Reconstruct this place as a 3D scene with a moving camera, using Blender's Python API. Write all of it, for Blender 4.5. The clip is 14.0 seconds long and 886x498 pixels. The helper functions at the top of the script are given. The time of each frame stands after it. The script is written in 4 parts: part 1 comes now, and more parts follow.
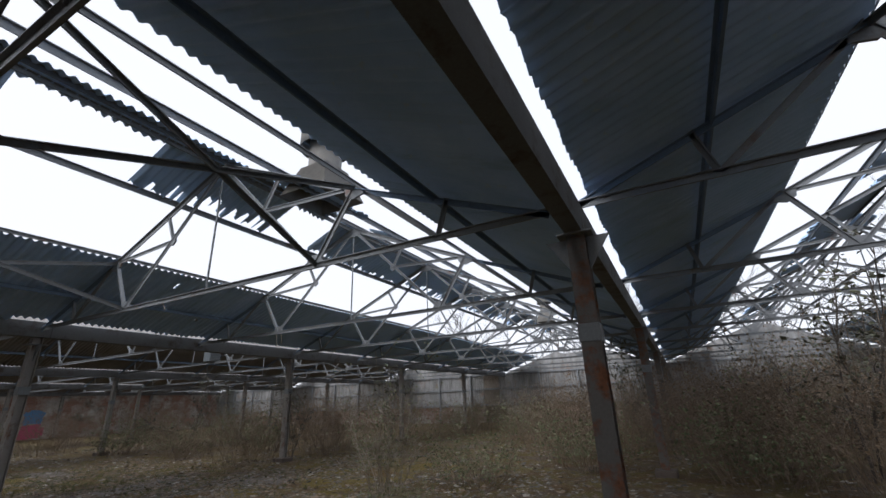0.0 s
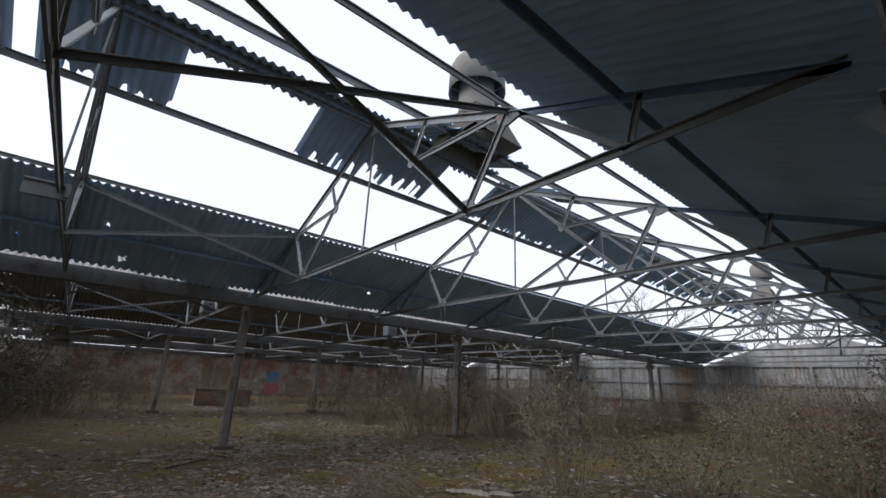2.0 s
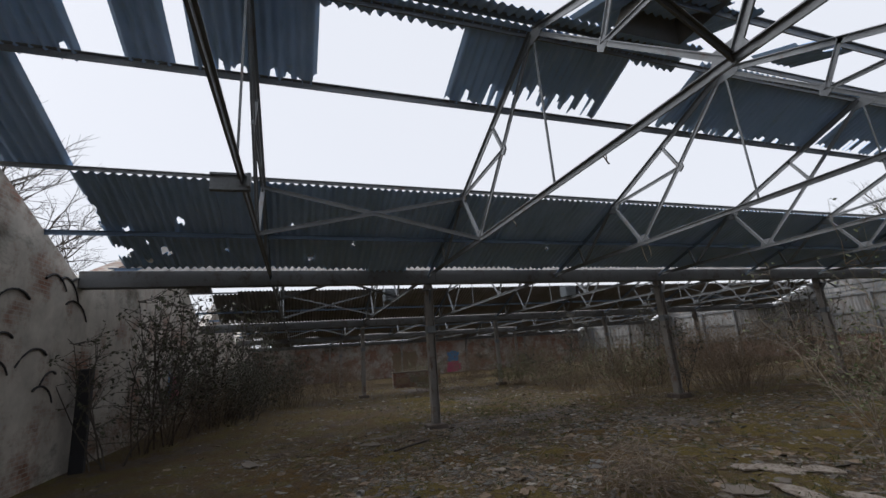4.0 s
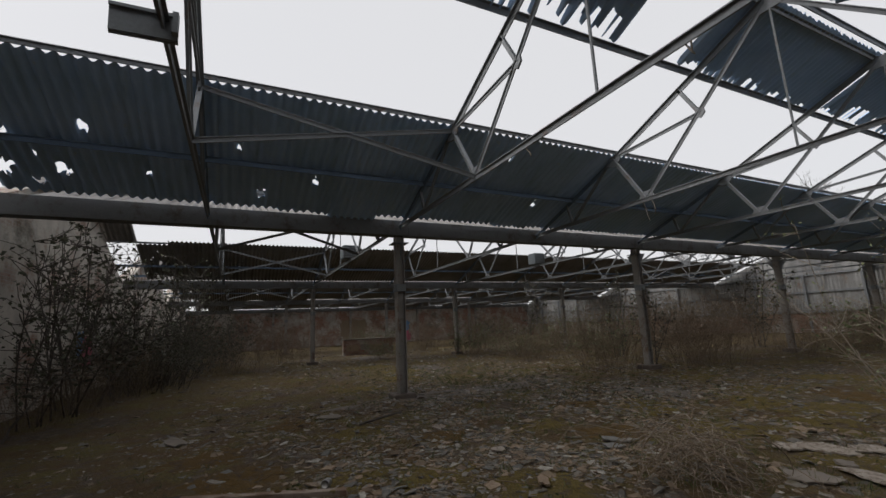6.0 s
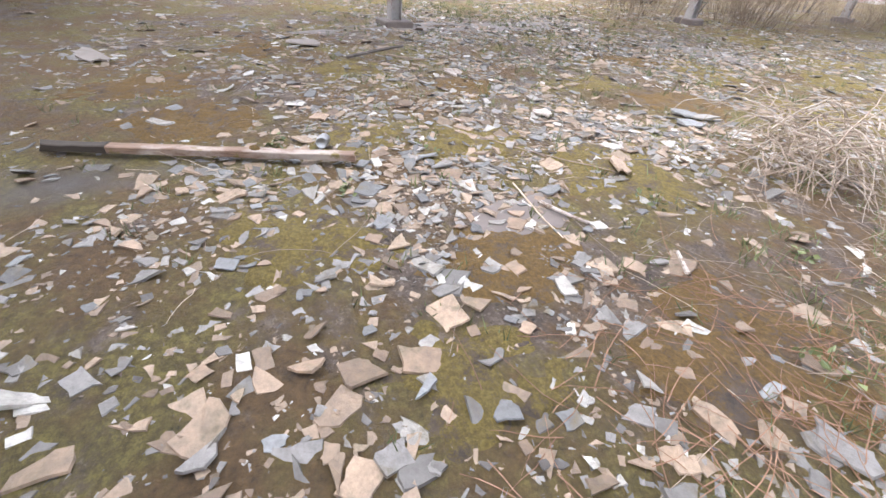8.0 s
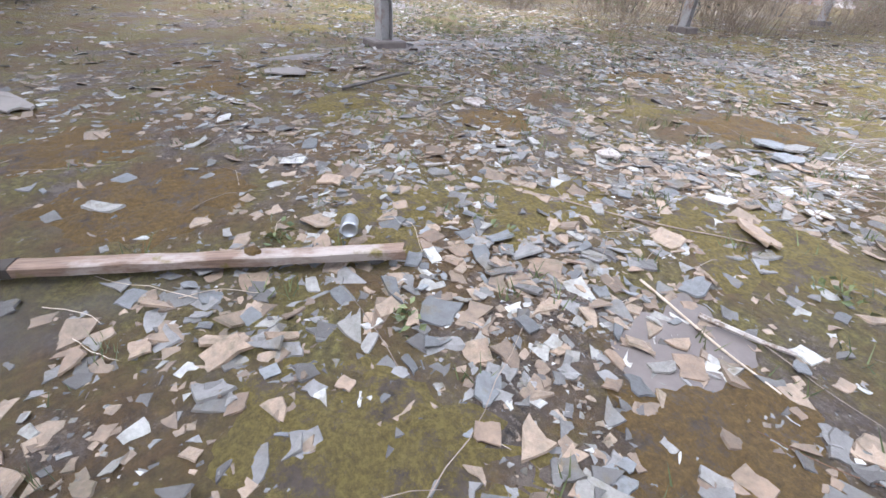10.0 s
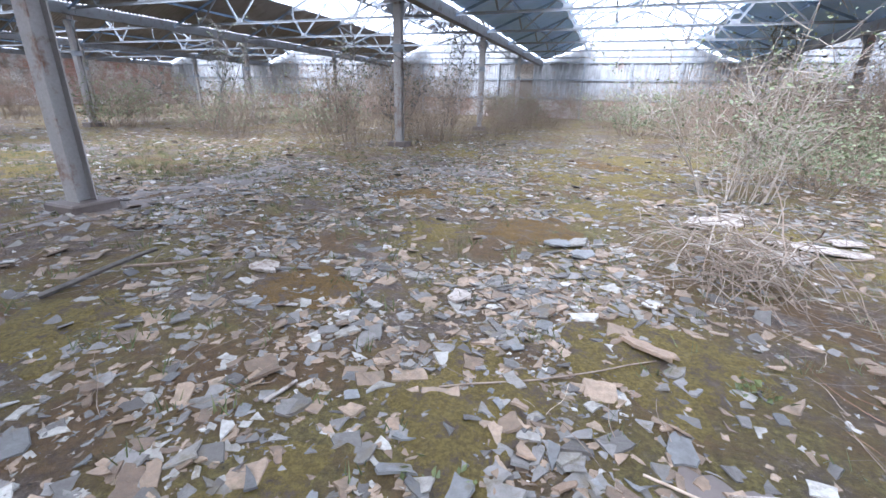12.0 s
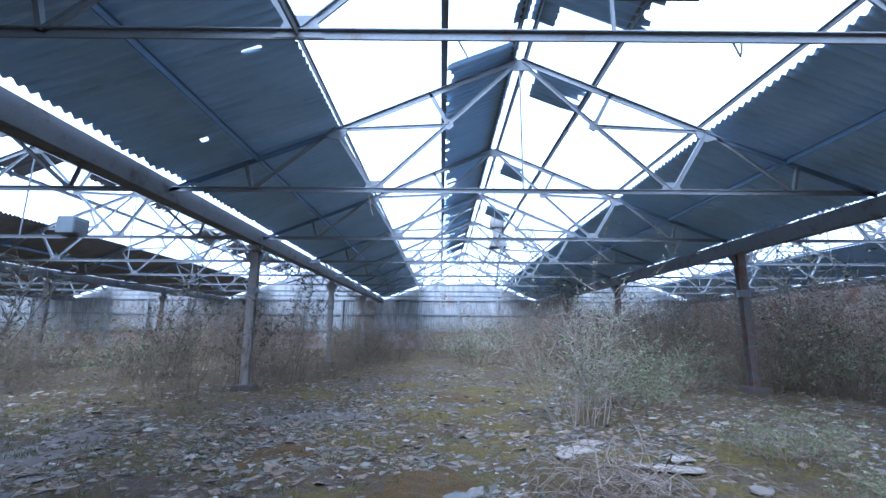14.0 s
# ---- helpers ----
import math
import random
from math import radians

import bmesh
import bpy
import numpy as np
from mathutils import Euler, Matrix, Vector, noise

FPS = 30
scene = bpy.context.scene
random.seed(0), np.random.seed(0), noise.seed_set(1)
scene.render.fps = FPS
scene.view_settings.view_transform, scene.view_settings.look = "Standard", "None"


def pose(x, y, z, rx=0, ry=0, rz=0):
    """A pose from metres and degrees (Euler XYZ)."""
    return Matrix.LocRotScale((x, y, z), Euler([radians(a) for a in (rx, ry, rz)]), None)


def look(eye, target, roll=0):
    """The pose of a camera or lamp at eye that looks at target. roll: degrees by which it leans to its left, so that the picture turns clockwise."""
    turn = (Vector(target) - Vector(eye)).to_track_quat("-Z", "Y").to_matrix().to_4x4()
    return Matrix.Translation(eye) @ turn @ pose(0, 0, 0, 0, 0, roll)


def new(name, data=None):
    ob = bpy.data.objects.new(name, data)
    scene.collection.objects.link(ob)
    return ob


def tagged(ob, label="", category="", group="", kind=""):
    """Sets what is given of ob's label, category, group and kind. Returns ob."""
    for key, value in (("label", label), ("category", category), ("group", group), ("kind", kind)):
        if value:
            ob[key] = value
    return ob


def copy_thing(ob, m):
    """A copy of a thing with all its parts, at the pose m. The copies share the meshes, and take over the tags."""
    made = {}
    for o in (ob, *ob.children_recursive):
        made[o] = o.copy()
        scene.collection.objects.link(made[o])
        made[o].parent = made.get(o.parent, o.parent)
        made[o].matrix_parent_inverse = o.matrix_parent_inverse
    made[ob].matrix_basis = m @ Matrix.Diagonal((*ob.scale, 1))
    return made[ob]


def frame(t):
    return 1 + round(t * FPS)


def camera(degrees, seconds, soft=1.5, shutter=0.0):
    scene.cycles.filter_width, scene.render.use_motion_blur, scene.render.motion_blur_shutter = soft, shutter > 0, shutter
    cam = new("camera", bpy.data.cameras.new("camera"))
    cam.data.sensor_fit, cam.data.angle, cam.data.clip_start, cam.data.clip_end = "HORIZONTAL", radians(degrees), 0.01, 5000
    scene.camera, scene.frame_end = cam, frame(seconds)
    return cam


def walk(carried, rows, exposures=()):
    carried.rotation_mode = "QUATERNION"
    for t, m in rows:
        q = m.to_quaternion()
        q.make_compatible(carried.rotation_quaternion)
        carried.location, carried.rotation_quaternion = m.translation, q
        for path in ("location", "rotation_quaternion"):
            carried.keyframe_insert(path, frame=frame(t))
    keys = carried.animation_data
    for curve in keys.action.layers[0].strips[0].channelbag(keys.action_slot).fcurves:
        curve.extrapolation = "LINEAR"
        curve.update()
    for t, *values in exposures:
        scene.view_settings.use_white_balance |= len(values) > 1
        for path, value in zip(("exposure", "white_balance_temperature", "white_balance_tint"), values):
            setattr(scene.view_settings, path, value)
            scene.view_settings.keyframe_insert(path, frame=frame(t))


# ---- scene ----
cam = camera(92.4, 14.0)
PATH = [
    (0, (-0.186, 0.441, 1.794), (-1.269, 2.531, 2.637), -2.3),
    (0.5, (-0.449, 0.661, 1.777), (-1.841, 2.599, 2.522), -1.6),
    (1, (-0.624, 0.867, 1.767), (-2.319, 2.537, 2.534), -1.4),
    (1.5, (-0.855, 1.264, 1.782), (-2.695, 2.770, 2.551), -2.0),
    (2, (-1.040, 1.589, 1.720), (-2.881, 3.098, 2.484), 2.5),
    (2.5, (-1.371, 1.760, 1.751), (-3.384, 3.075, 2.436), -2.1),
    (3, (-1.770, 1.834, 1.752), (-4.005, 2.731, 2.420), -4.0),
    (3.2, (-1.944, 1.754, 1.730), (-4.215, 2.555, 2.401), -4.1),
    (5.3, (-3.620, 1.575, 1.579), (-5.906, 2.419, 2.138), -4.4),
    (5.5, (-3.776, 1.584, 1.569), (-6.059, 2.433, 2.136), -4.6),
    (6, (-4.176, 1.558, 1.479), (-6.386, 2.637, 1.927), -2.6),
    (6.5, (-4.594, 1.509, 1.480), (-6.749, 2.775, 1.530), -0.8),
    (7, (-5.075, 1.636, 1.380), (-7.174, 2.915, 0.922), -1.2),
    (7.5, (-5.414, 1.710, 1.308), (-7.334, 2.844, 0.176), 0.5),
    (8, (-5.856, 1.730, 1.209), (-7.594, 2.775, -0.253), 4.7),
    (8.2, (-5.965, 1.725, 1.249), (-7.711, 2.754, -0.215), 4.5),
    (10.3, (-7.195, 1.809, 1.090), (-8.873, 3.022, -0.312), 2.9),
    (10.5, (-7.308, 1.844, 1.084), (-8.982, 3.055, -0.323), 2.2),
    (11, (-7.594, 1.953, 1.114), (-9.203, 3.255, -0.288), 0.7),
    (11.5, (-7.862, 1.976, 1.125), (-8.973, 3.827, -0.136), 1.5),
    (12, (-8.011, 2.009, 1.239), (-8.820, 4.220, 0.400), 1.4),
    (12.5, (-8.145, 2.070, 1.298), (-8.731, 4.454, 0.829), -0.9),
    (13, (-8.294, 2.014, 1.306), (-8.791, 4.425, 0.877), -0.2),
    (13.5, (-8.466, 1.887, 1.360), (-8.889, 4.350, 1.289), 1.2),
    (13.6, (-8.476, 1.874, 1.376), (-8.842, 4.346, 1.440), 1.3),
    (14, (-8.429, 1.817, 1.426), (-8.420, 4.274, 1.896), 0.3),
]
walk(cam, [(t, look(eye, target, roll)) for t, eye, target, roll in PATH], exposures=[
    (0.0, 0.85, 5900, 12), (2.0, 0.85, 5900, 12), (3.2, 0.62, 5900, 12), (5.3, 0.5, 6300, 11), (6.0, 0.4, 6350, 11), (6.6, 0.75, 6400, 11), (7.0, 1.75, 6300, 12), (7.5, 3.1, 5950, 14), (8.2, 3.75, 5600, 16),
    (10.3, 3.5, 5250, 15), (11.4, 3.35, 5150, 15), (12.0, 3.25, 5100, 15), (12.5, 3.0, 5150, 14), (13.3, 2.55, 4750, 13), (14.0, 2.25, 4400, 11)])

# ---- plan, in units of UNIT metres (a structural module of five quarters of a metre) ----
UNIT = 1.25
XR, HALF, SLOPE = -5.65, 4.85, 0.41          # ridge of the walked bay, half a bay, rise per metre
BAY, STEP, Y0 = 2 * HALF, 3.05, 3.85         # bay width, truss spacing, first column's y
ZR, EDGE = 4.97, 2.55                        # ridge height, how far the open rooflight reaches from the ridge
YS, YN = -2.1, 28.45                         # south and north walls
BAYS = range(-3, 2)                          # bays, west to east; 0 is the walked one
GUTTER_X = [XR - HALF + BAY * b + (0.11 if b == 1 else 0.0) for b in range(-3, 3)]
XW, XE = XR - HALF - 3 * BAY - 0.2, XR + HALF + BAY + 0.3


def roof_z(off):
    return ZR - SLOPE * abs(off)


# ---- world and sun ----
world = bpy.data.worlds.new("overcast_sky")
scene.world = world
world.use_nodes = True
wn, wl = world.node_tree.nodes, world.node_tree.links
sky = wn.new("ShaderNodeTexSky")
sky.sky_type, sky.sun_disc = "NISHITA", False
sky.sun_elevation, sky.sun_rotation = radians(38), radians(200)
sky.air_density, sky.dust_density = 1.0, 4.0
cloud = wn.new("ShaderNodeMix")
cloud.data_type = "RGBA"
cloud.inputs["Factor"].default_value = 0.86
cloud.inputs["B"].default_value = (9.4, 9.3, 9.2, 1)
wl.new(sky.outputs["Color"], cloud.inputs["A"])
wl.new(cloud.outputs["Result"], wn["Background"].inputs["Color"])
wn["Background"].inputs["Strength"].default_value = 0.069
sun = new("sun", bpy.data.lights.new("sun", "SUN"))
sun.data.energy, sun.data.angle, sun.data.color = 1.5, radians(50), (1.0, 0.96, 0.9)
sun.matrix_world = look((-8, -20, 20), (0, 0, 0))


# ---- materials ----
def rgba(c):
    return (*c, 1)


class Mat:
    """A small builder of node materials."""

    def __init__(self, name, rough=0.8, metal=0.0):
        self.m = bpy.data.materials.new(name)
        self.m.use_nodes = True
        self.n, self.l = self.m.node_tree.nodes, self.m.node_tree.links
        self.b = self.n["Principled BSDF"]
        self.b.inputs["Roughness"].default_value, self.b.inputs["Metallic"].default_value = rough, metal
        self.co = self.n.new("ShaderNodeTexCoord").outputs["Object"]

    def world_space(self):
        self.co = self.n.new("ShaderNodeNewGeometry").outputs["Position"]
        return self

    def noise(self, scale, detail=6.0, rough=0.6, stretch=None):
        t = self.n.new("ShaderNodeTexNoise")
        t.inputs["Scale"].default_value, t.inputs["Detail"].default_value, t.inputs["Roughness"].default_value = scale, detail, rough
        if stretch:
            mp = self.n.new("ShaderNodeMapping")
            mp.inputs["Scale"].default_value = stretch
            self.l.new(self.co, mp.inputs["Vector"])
            self.l.new(mp.outputs["Vector"], t.inputs["Vector"])
        else:
            self.l.new(self.co, t.inputs["Vector"])
        return t.outputs["Fac"]

    def ramp(self, fac, *stops):
        r = self.n.new("ShaderNodeValToRGB")
        e = r.color_ramp.elements
        while len(e) < len(stops):
            e.new(0.5)
        for el, (p, c) in zip(e, stops):
            el.position, el.color = p, rgba(c)
        self.l.new(fac, r.inputs["Fac"])
        return r.outputs["Color"]

    def mix(self, fac, a, b, mode="MIX"):
        x = self.n.new("ShaderNodeMix")
        x.data_type, x.blend_type = "RGBA", mode
        for sock, v in (("Factor", fac), ("A", a), ("B", b)):
            s = x.inputs[sock]
            if isinstance(v, tuple):
                s.default_value = rgba(v)
            elif isinstance(v, float):
                s.default_value = v
            else:
                self.l.new(v, s)
        return x.outputs["Result"]

    def random(self):
        return self.n.new("ShaderNodeObjectInfo").outputs["Random"]

    def island(self):
        return self.n.new("ShaderNodeNewGeometry").outputs["Random Per Island"]

    def colour(self, c):
        if isinstance(c, tuple):
            self.b.inputs["Base Color"].default_value = rgba(c)
        else:
            self.l.new(c, self.b.inputs["Base Color"])
        return self

    def rough(self, fac, low, high):
        r = self.n.new("ShaderNodeMapRange")
        r.inputs["To Min"].default_value, r.inputs["To Max"].default_value = low, high
        self.l.new(fac, r.inputs["Value"])
        self.l.new(r.outputs["Result"], self.b.inputs["Roughness"])
        return self

    def bump(self, fac, strength=0.4, distance=0.01):
        b = self.n.new("ShaderNodeBump")
        b.inputs["Strength"].default_value, b.inputs["Distance"].default_value = strength, distance
        self.l.new(fac, b.inputs["Height"])
        self.l.new(b.outputs["Normal"], self.b.inputs["Normal"])
        return self


def mask(m, fac, lo, hi):
    return m.ramp(fac, (lo, (0, 0, 0)), (hi, (1, 1, 1)))


def mat_grey_sheet():
    m = Mat("unhazed_grey_cement_sheet", 0.88).world_space()
    # the same sheeting as the blue, without the lens haze in its colour
    a = m.ramp(m.noise(1.1, 8), (0.3, (0.17, 0.158, 0.148)), (0.7, (0.27, 0.258, 0.25)))
    a = m.mix(mask(m, m.noise(0.5, 5, 0.7, (1, 5, 1)), 0.55, 0.72), a, (0.13, 0.115, 0.10))
    return m.colour(a).bump(m.noise(50, 4), 0.3, 0.004).m


def mat_hazed_sheet():
    m = Mat("hazed_fibre_cement_sheet", 0.85).world_space()
    # the blue is lens haze over grey cement, put into the base colour
    a = m.ramp(m.noise(1.3, 8), (0.3, (0.34, 0.50, 0.74)), (0.7, (0.48, 0.63, 0.86)))
    a = m.mix(mask(m, m.noise(0.6, 5, 0.7, (1, 5, 1)), 0.55, 0.72), a, (0.30, 0.42, 0.57))
    a = m.mix(mask(m, m.noise(9, 6), 0.62, 0.75), a, (0.46, 0.53, 0.58))
    a = m.mix(m.random(), a, m.mix(0.35, a, (0.28, 0.40, 0.52)))
    return m.colour(a).bump(m.noise(60, 4), 0.3, 0.004).m


def mat_steel(name, base, rust, lo, hi):
    m = Mat(name, 0.6, 0.25).world_space()
    n = m.noise(3.2, 9, 0.7)
    a = m.mix(m.noise(40, 4), base, tuple(v * 0.6 for v in base))
    r = m.ramp(m.noise(22, 6), (0.3, tuple(v * 0.45 for v in rust)), (0.7, rust))
    a = m.mix(mask(m, n, lo, hi), a, r)
    return m.colour(a).rough(n, 0.5, 0.9).bump(m.noise(90, 5), 0.4, 0.003).m


def mat_ground():
    m = Mat("mossy_dirt_floor", 0.9).world_space()
    dirt = m.ramp(m.noise(5, 10, 0.78), (0.30, (0.026, 0.018, 0.012)), (0.5, (0.092, 0.065, 0.045)), (0.72, (0.215, 0.162, 0.12)))
    grit = m.mix(mask(m, m.noise(48, 6, 0.75), 0.54, 0.66), dirt, (0.23, 0.18, 0.135))
    grit = m.mix(mask(m, m.noise(31, 6, 0.75), 0.57, 0.66), grit, (0.022, 0.016, 0.011))
    moss = m.ramp(m.noise(30, 9, 0.8), (0.30, (0.024, 0.018, 0.005)), (0.5, (0.118, 0.09, 0.018)), (0.72, (0.255, 0.20, 0.045)))
    rustmoss = m.ramp(m.noise(24, 8, 0.78), (0.3, (0.042, 0.024, 0.008)), (0.72, (0.175, 0.10, 0.028)))
    moss = m.mix(mask(m, m.noise(1.3, 6, 0.7), 0.42, 0.58), moss, rustmoss)
    where = m.n.new("ShaderNodeMath")
    where.operation = "ADD"
    m.l.new(m.noise(0.55, 4, 0.6), where.inputs[0])
    sc = m.n.new("ShaderNodeMath")
    sc.operation = "MULTIPLY"
    sc.inputs[1].default_value = 0.9
    m.l.new(m.noise(4.4, 9, 0.78), sc.inputs[0])
    m.l.new(sc.outputs[0], where.inputs[1])
    a = m.mix(mask(m, where.outputs[0], 0.80, 0.95), grit, moss)
    bare = mask(m, m.noise(0.27, 5, 0.6, (1, 0.6, 1)), 0.63, 0.70)
    slab = m.ramp(m.noise(2.4, 9, 0.7), (0.3, (0.06, 0.05, 0.043)), (0.7, (0.16, 0.138, 0.122)))
    a = m.mix(bare, a, slab)
    wet = m.noise(0.4, 4)
    return m.colour(a).rough(wet, 0.7, 1.0).bump(m.noise(13, 10, 0.85), 1.0, 0.06).m


def mat_moss(name, lo, mid, hi):
    m = Mat(name, 0.95).world_space()
    a = m.ramp(m.noise(45, 9, 0.8), (0.25, lo), (0.5, mid), (0.78, hi))
    dirt = m.ramp(m.noise(7, 8, 0.75), (0.3, (0.034, 0.024, 0.016)), (0.7, (0.15, 0.108, 0.074)))
    a = m.mix(mask(m, m.noise(4.5, 9, 0.8), 0.51, 0.60), a, dirt)
    return m.colour(a).bump(m.noise(110, 8, 0.85), 1.0, 0.03).m


def mat_shard(name, lo, hi, island=False):
    m = Mat(name, 0.6).world_space()
    r = m.island() if island else m.random()
    a = m.mix(r, lo, hi)
    a = m.mix(mask(m, m.noise(20, 8, 0.78), 0.36, 0.66), m.mix(0.55, a, (0.05, 0.042, 0.032)), a)
    a = m.mix(mask(m, m.noise(7, 7, 0.7), 0.54, 0.68), a, (0.105, 0.082, 0.045))
    return m.colour(a).bump(m.noise(75, 6, 0.75), 0.8, 0.006).m


def mat_brick(name, tint, paint, lo):
    m = Mat(name, 0.9)
    br = m.n.new("ShaderNodeTexBrick")
    br.inputs["Color1"].default_value, br.inputs["Color2"].default_value = rgba(tint), rgba(tuple(v * 0.65 for v in tint))
    br.inputs["Mortar"].default_value = (0.30, 0.28, 0.25, 1)
    for k, v in (("Scale", 1.0), ("Mortar Size", 0.008), ("Brick Width", 0.225), ("Row Height", 0.075), ("Mortar Smooth", 0.2)):
        br.inputs[k].default_value = v
    mp = m.n.new("ShaderNodeMapping")
    mp.inputs["Rotation"].default_value = (radians(90), 0, 0)
    m.l.new(m.co, mp.inputs["Vector"])
    m.l.new(mp.outputs["Vector"], br.inputs["Vector"])
    white = m.ramp(m.noise(2.2, 8), (0.3, tuple(v * 0.62 for v in paint)), (0.7, paint))
    a = m.mix(mask(m, m.noise(0.8, 8, 0.7), lo, lo + 0.14), white, br.outputs["Color"])
    a = m.mix(mask(m, m.noise(0.45, 7, 0.7, (1, 1, 2)), 0.56, 0.72), a, (0.06, 0.065, 0.045))
    return m.colour(a).bump(br.outputs["Fac"], -0.5, 0.006).m


def mat_cladding():
    m = Mat("weathered_pale_cladding", 0.7)
    a = m.ramp(m.noise(1.1, 8, 0.65, (3, 3, 0.8)), (0.3, (0.15, 0.148, 0.145)), (0.7, (0.33, 0.33, 0.325)))
    a = m.mix(mask(m, m.noise(0.7, 7, 0.7), 0.58, 0.7), a, (0.20, 0.13, 0.09))
    return m.colour(a).bump(m.noise(30, 4), 0.3, 0.004).m


def mat_bark(name, lo, hi):
    m = Mat(name, 0.85).world_space()
    a = m.ramp(m.noise(16, 6), (0.3, lo), (0.7, hi))
    return m.colour(m.mix(m.island(), a, m.mix(0.5, a, lo))).m


def mat_leaf(name, lo, hi):
    m = Mat(name, 0.55)
    return m.colour(m.mix(m.island(), lo, hi)).m


def mat_plain(name, c, rough=0.8, metal=0.0, vary=0.4):
    m = Mat(name, rough, metal).world_space()
    a = m.mix(m.noise(8, 7, 0.65), c, tuple(v * (1 - vary) for v in c))
    return m.colour(a).bump(m.noise(50, 5), 0.3, 0.004).m


HAZED_SHEET = mat_hazed_sheet()
GREY_SHEET = mat_grey_sheet()
STEEL = mat_steel("grey_painted_steel", (0.26, 0.275, 0.29), (0.22, 0.13, 0.09), 0.58, 0.74)
# steel under the sheets; the shade that hides it is put into this blue
SHADE_STEEL = mat_steel("shade_blue_steel", (0.20, 0.28, 0.40), (0.16, 0.19, 0.23), 0.55, 0.75)
RUSTY = mat_steel("rusty_column_steel", (0.17, 0.16, 0.15), (0.24, 0.098, 0.046), 0.49, 0.62)
GREYCOL = mat_steel("grey_column_steel", (0.36, 0.335, 0.31), (0.24, 0.14, 0.09), 0.55, 0.68)
GUTTER = mat_steel("gutter_concrete", (0.17, 0.175, 0.18), (0.11, 0.09, 0.07), 0.52, 0.68)
GROUND = mat_ground()
MOSS = mat_moss("yellow_green_moss", (0.032, 0.024, 0.006), (0.148, 0.107, 0.019), (0.30, 0.222, 0.048))
OCHRE = mat_moss("ochre_brown_moss", (0.034, 0.021, 0.005), (0.13, 0.075, 0.013), (0.25, 0.15, 0.03))
SLATE = mat_shard("slate_shard", (0.085, 0.082, 0.078), (0.225, 0.225, 0.215))
TERRA = mat_shard("buff_shard", (0.17, 0.11, 0.066), (0.37, 0.262, 0.17))
PALE = mat_shard("pale_shard", (0.22, 0.20, 0.17), (0.40, 0.37, 0.32))
SLATE_S = mat_shard("slate_shards", (0.075, 0.066, 0.057), (0.235, 0.218, 0.195), True)
TERRA_S = mat_shard("buff_shards", (0.14, 0.093, 0.056), (0.345, 0.25, 0.165), True)
PALE_S = mat_shard("pale_shards", (0.22, 0.20, 0.165), (0.50, 0.47, 0.41), True)
BRICK_S = mat_brick("whitewashed_brick", (0.30, 0.16, 0.11), (0.60, 0.56, 0.50), 0.50)
BRICK_R = mat_brick("red_brick", (0.27, 0.13, 0.09), (0.45, 0.42, 0.38), 0.42)
CLAD = mat_cladding()
TWIG = mat_bark("dry_twig_bark", (0.15, 0.108, 0.078), (0.35, 0.275, 0.205))
STRAW = mat_bark("dry_straw_stem", (0.32, 0.245, 0.165), (0.55, 0.46, 0.35))
STRAW_MID = mat_bark("pale_grey_twig", (0.20, 0.165, 0.125), (0.42, 0.36, 0.29))
BRUSH = mat_bark("brown_brush_stem", (0.13, 0.098, 0.07), (0.28, 0.215, 0.155))
BARK = mat_bark("grey_bark", (0.06, 0.052, 0.043), (0.16, 0.14, 0.12))
LEAF = mat_leaf("sage_green_leaf", (0.085, 0.105, 0.045), (0.22, 0.245, 0.125))
DARKLEAF = mat_leaf("dark_evergreen_leaf", (0.032, 0.036, 0.020), (0.095, 0.10, 0.055))
BROWNLEAF = mat_leaf("dead_brown_leaf", (0.10, 0.065, 0.035), (0.23, 0.16, 0.09))
GRASS = mat_leaf("grass_blade", (0.055, 0.07, 0.02), (0.14, 0.155, 0.055))


def mat_flaking():
    m = Mat("pale_plasterboard", 0.92).world_space()
    a = m.ramp(m.noise(9, 7, 0.7), (0.3, (0.24, 0.20, 0.165)), (0.7, (0.42, 0.375, 0.325)))
    a = m.mix(mask(m, m.noise(17, 9, 0.8), 0.50, 0.58), a, (0.16, 0.12, 0.085))
    return m.colour(a).bump(m.noise(40, 6, 0.8), 0.8, 0.008).m


BOARD = mat_flaking()
COWL = mat_plain("grey_cement_cowl", (0.25, 0.235, 0.21), 0.85, 0, 0.45)
TIN = mat_plain("dented_aluminium", (0.42, 0.42, 0.41), 0.42, 0.8, 0.4)
PINK = mat_plain("pink_spray_paint", (0.50, 0.07, 0.16), 0.6, 0, 0.3)
BLUE = mat_plain("blue_spray_paint", (0.09, 0.24, 0.48), 0.6, 0, 0.3)
BLACK = mat_plain("black_paint", (0.03, 0.03, 0.035), 0.7, 0, 0.3)
BOARD_DIRTY = mat_plain("dirty_concrete", (0.25, 0.215, 0.18), 0.9, 0, 0.5)
WETSLAB = mat_plain("bare_concrete_floor", (0.16, 0.128, 0.108), 0.75, 0, 0.6)
PLASTER = mat_plain("white_crumbling_plaster", (0.60, 0.57, 0.53), 0.95, 0, 0.5)


# ---- mesh helpers ----
def obj(name, verts, faces, material, parent=None, label="", smooth=False):
    me = bpy.data.meshes.new(name)
    me.from_pydata([tuple(v) for v in verts], [], faces)
    me.materials.append(material)
    if smooth:
        me.polygons.foreach_set("use_smooth", [True] * len(me.polygons))
    me.update()
    ob = new(name, me)
    if parent:
        ob.parent = parent
    if label:
        ob["label"] = label
    return ob


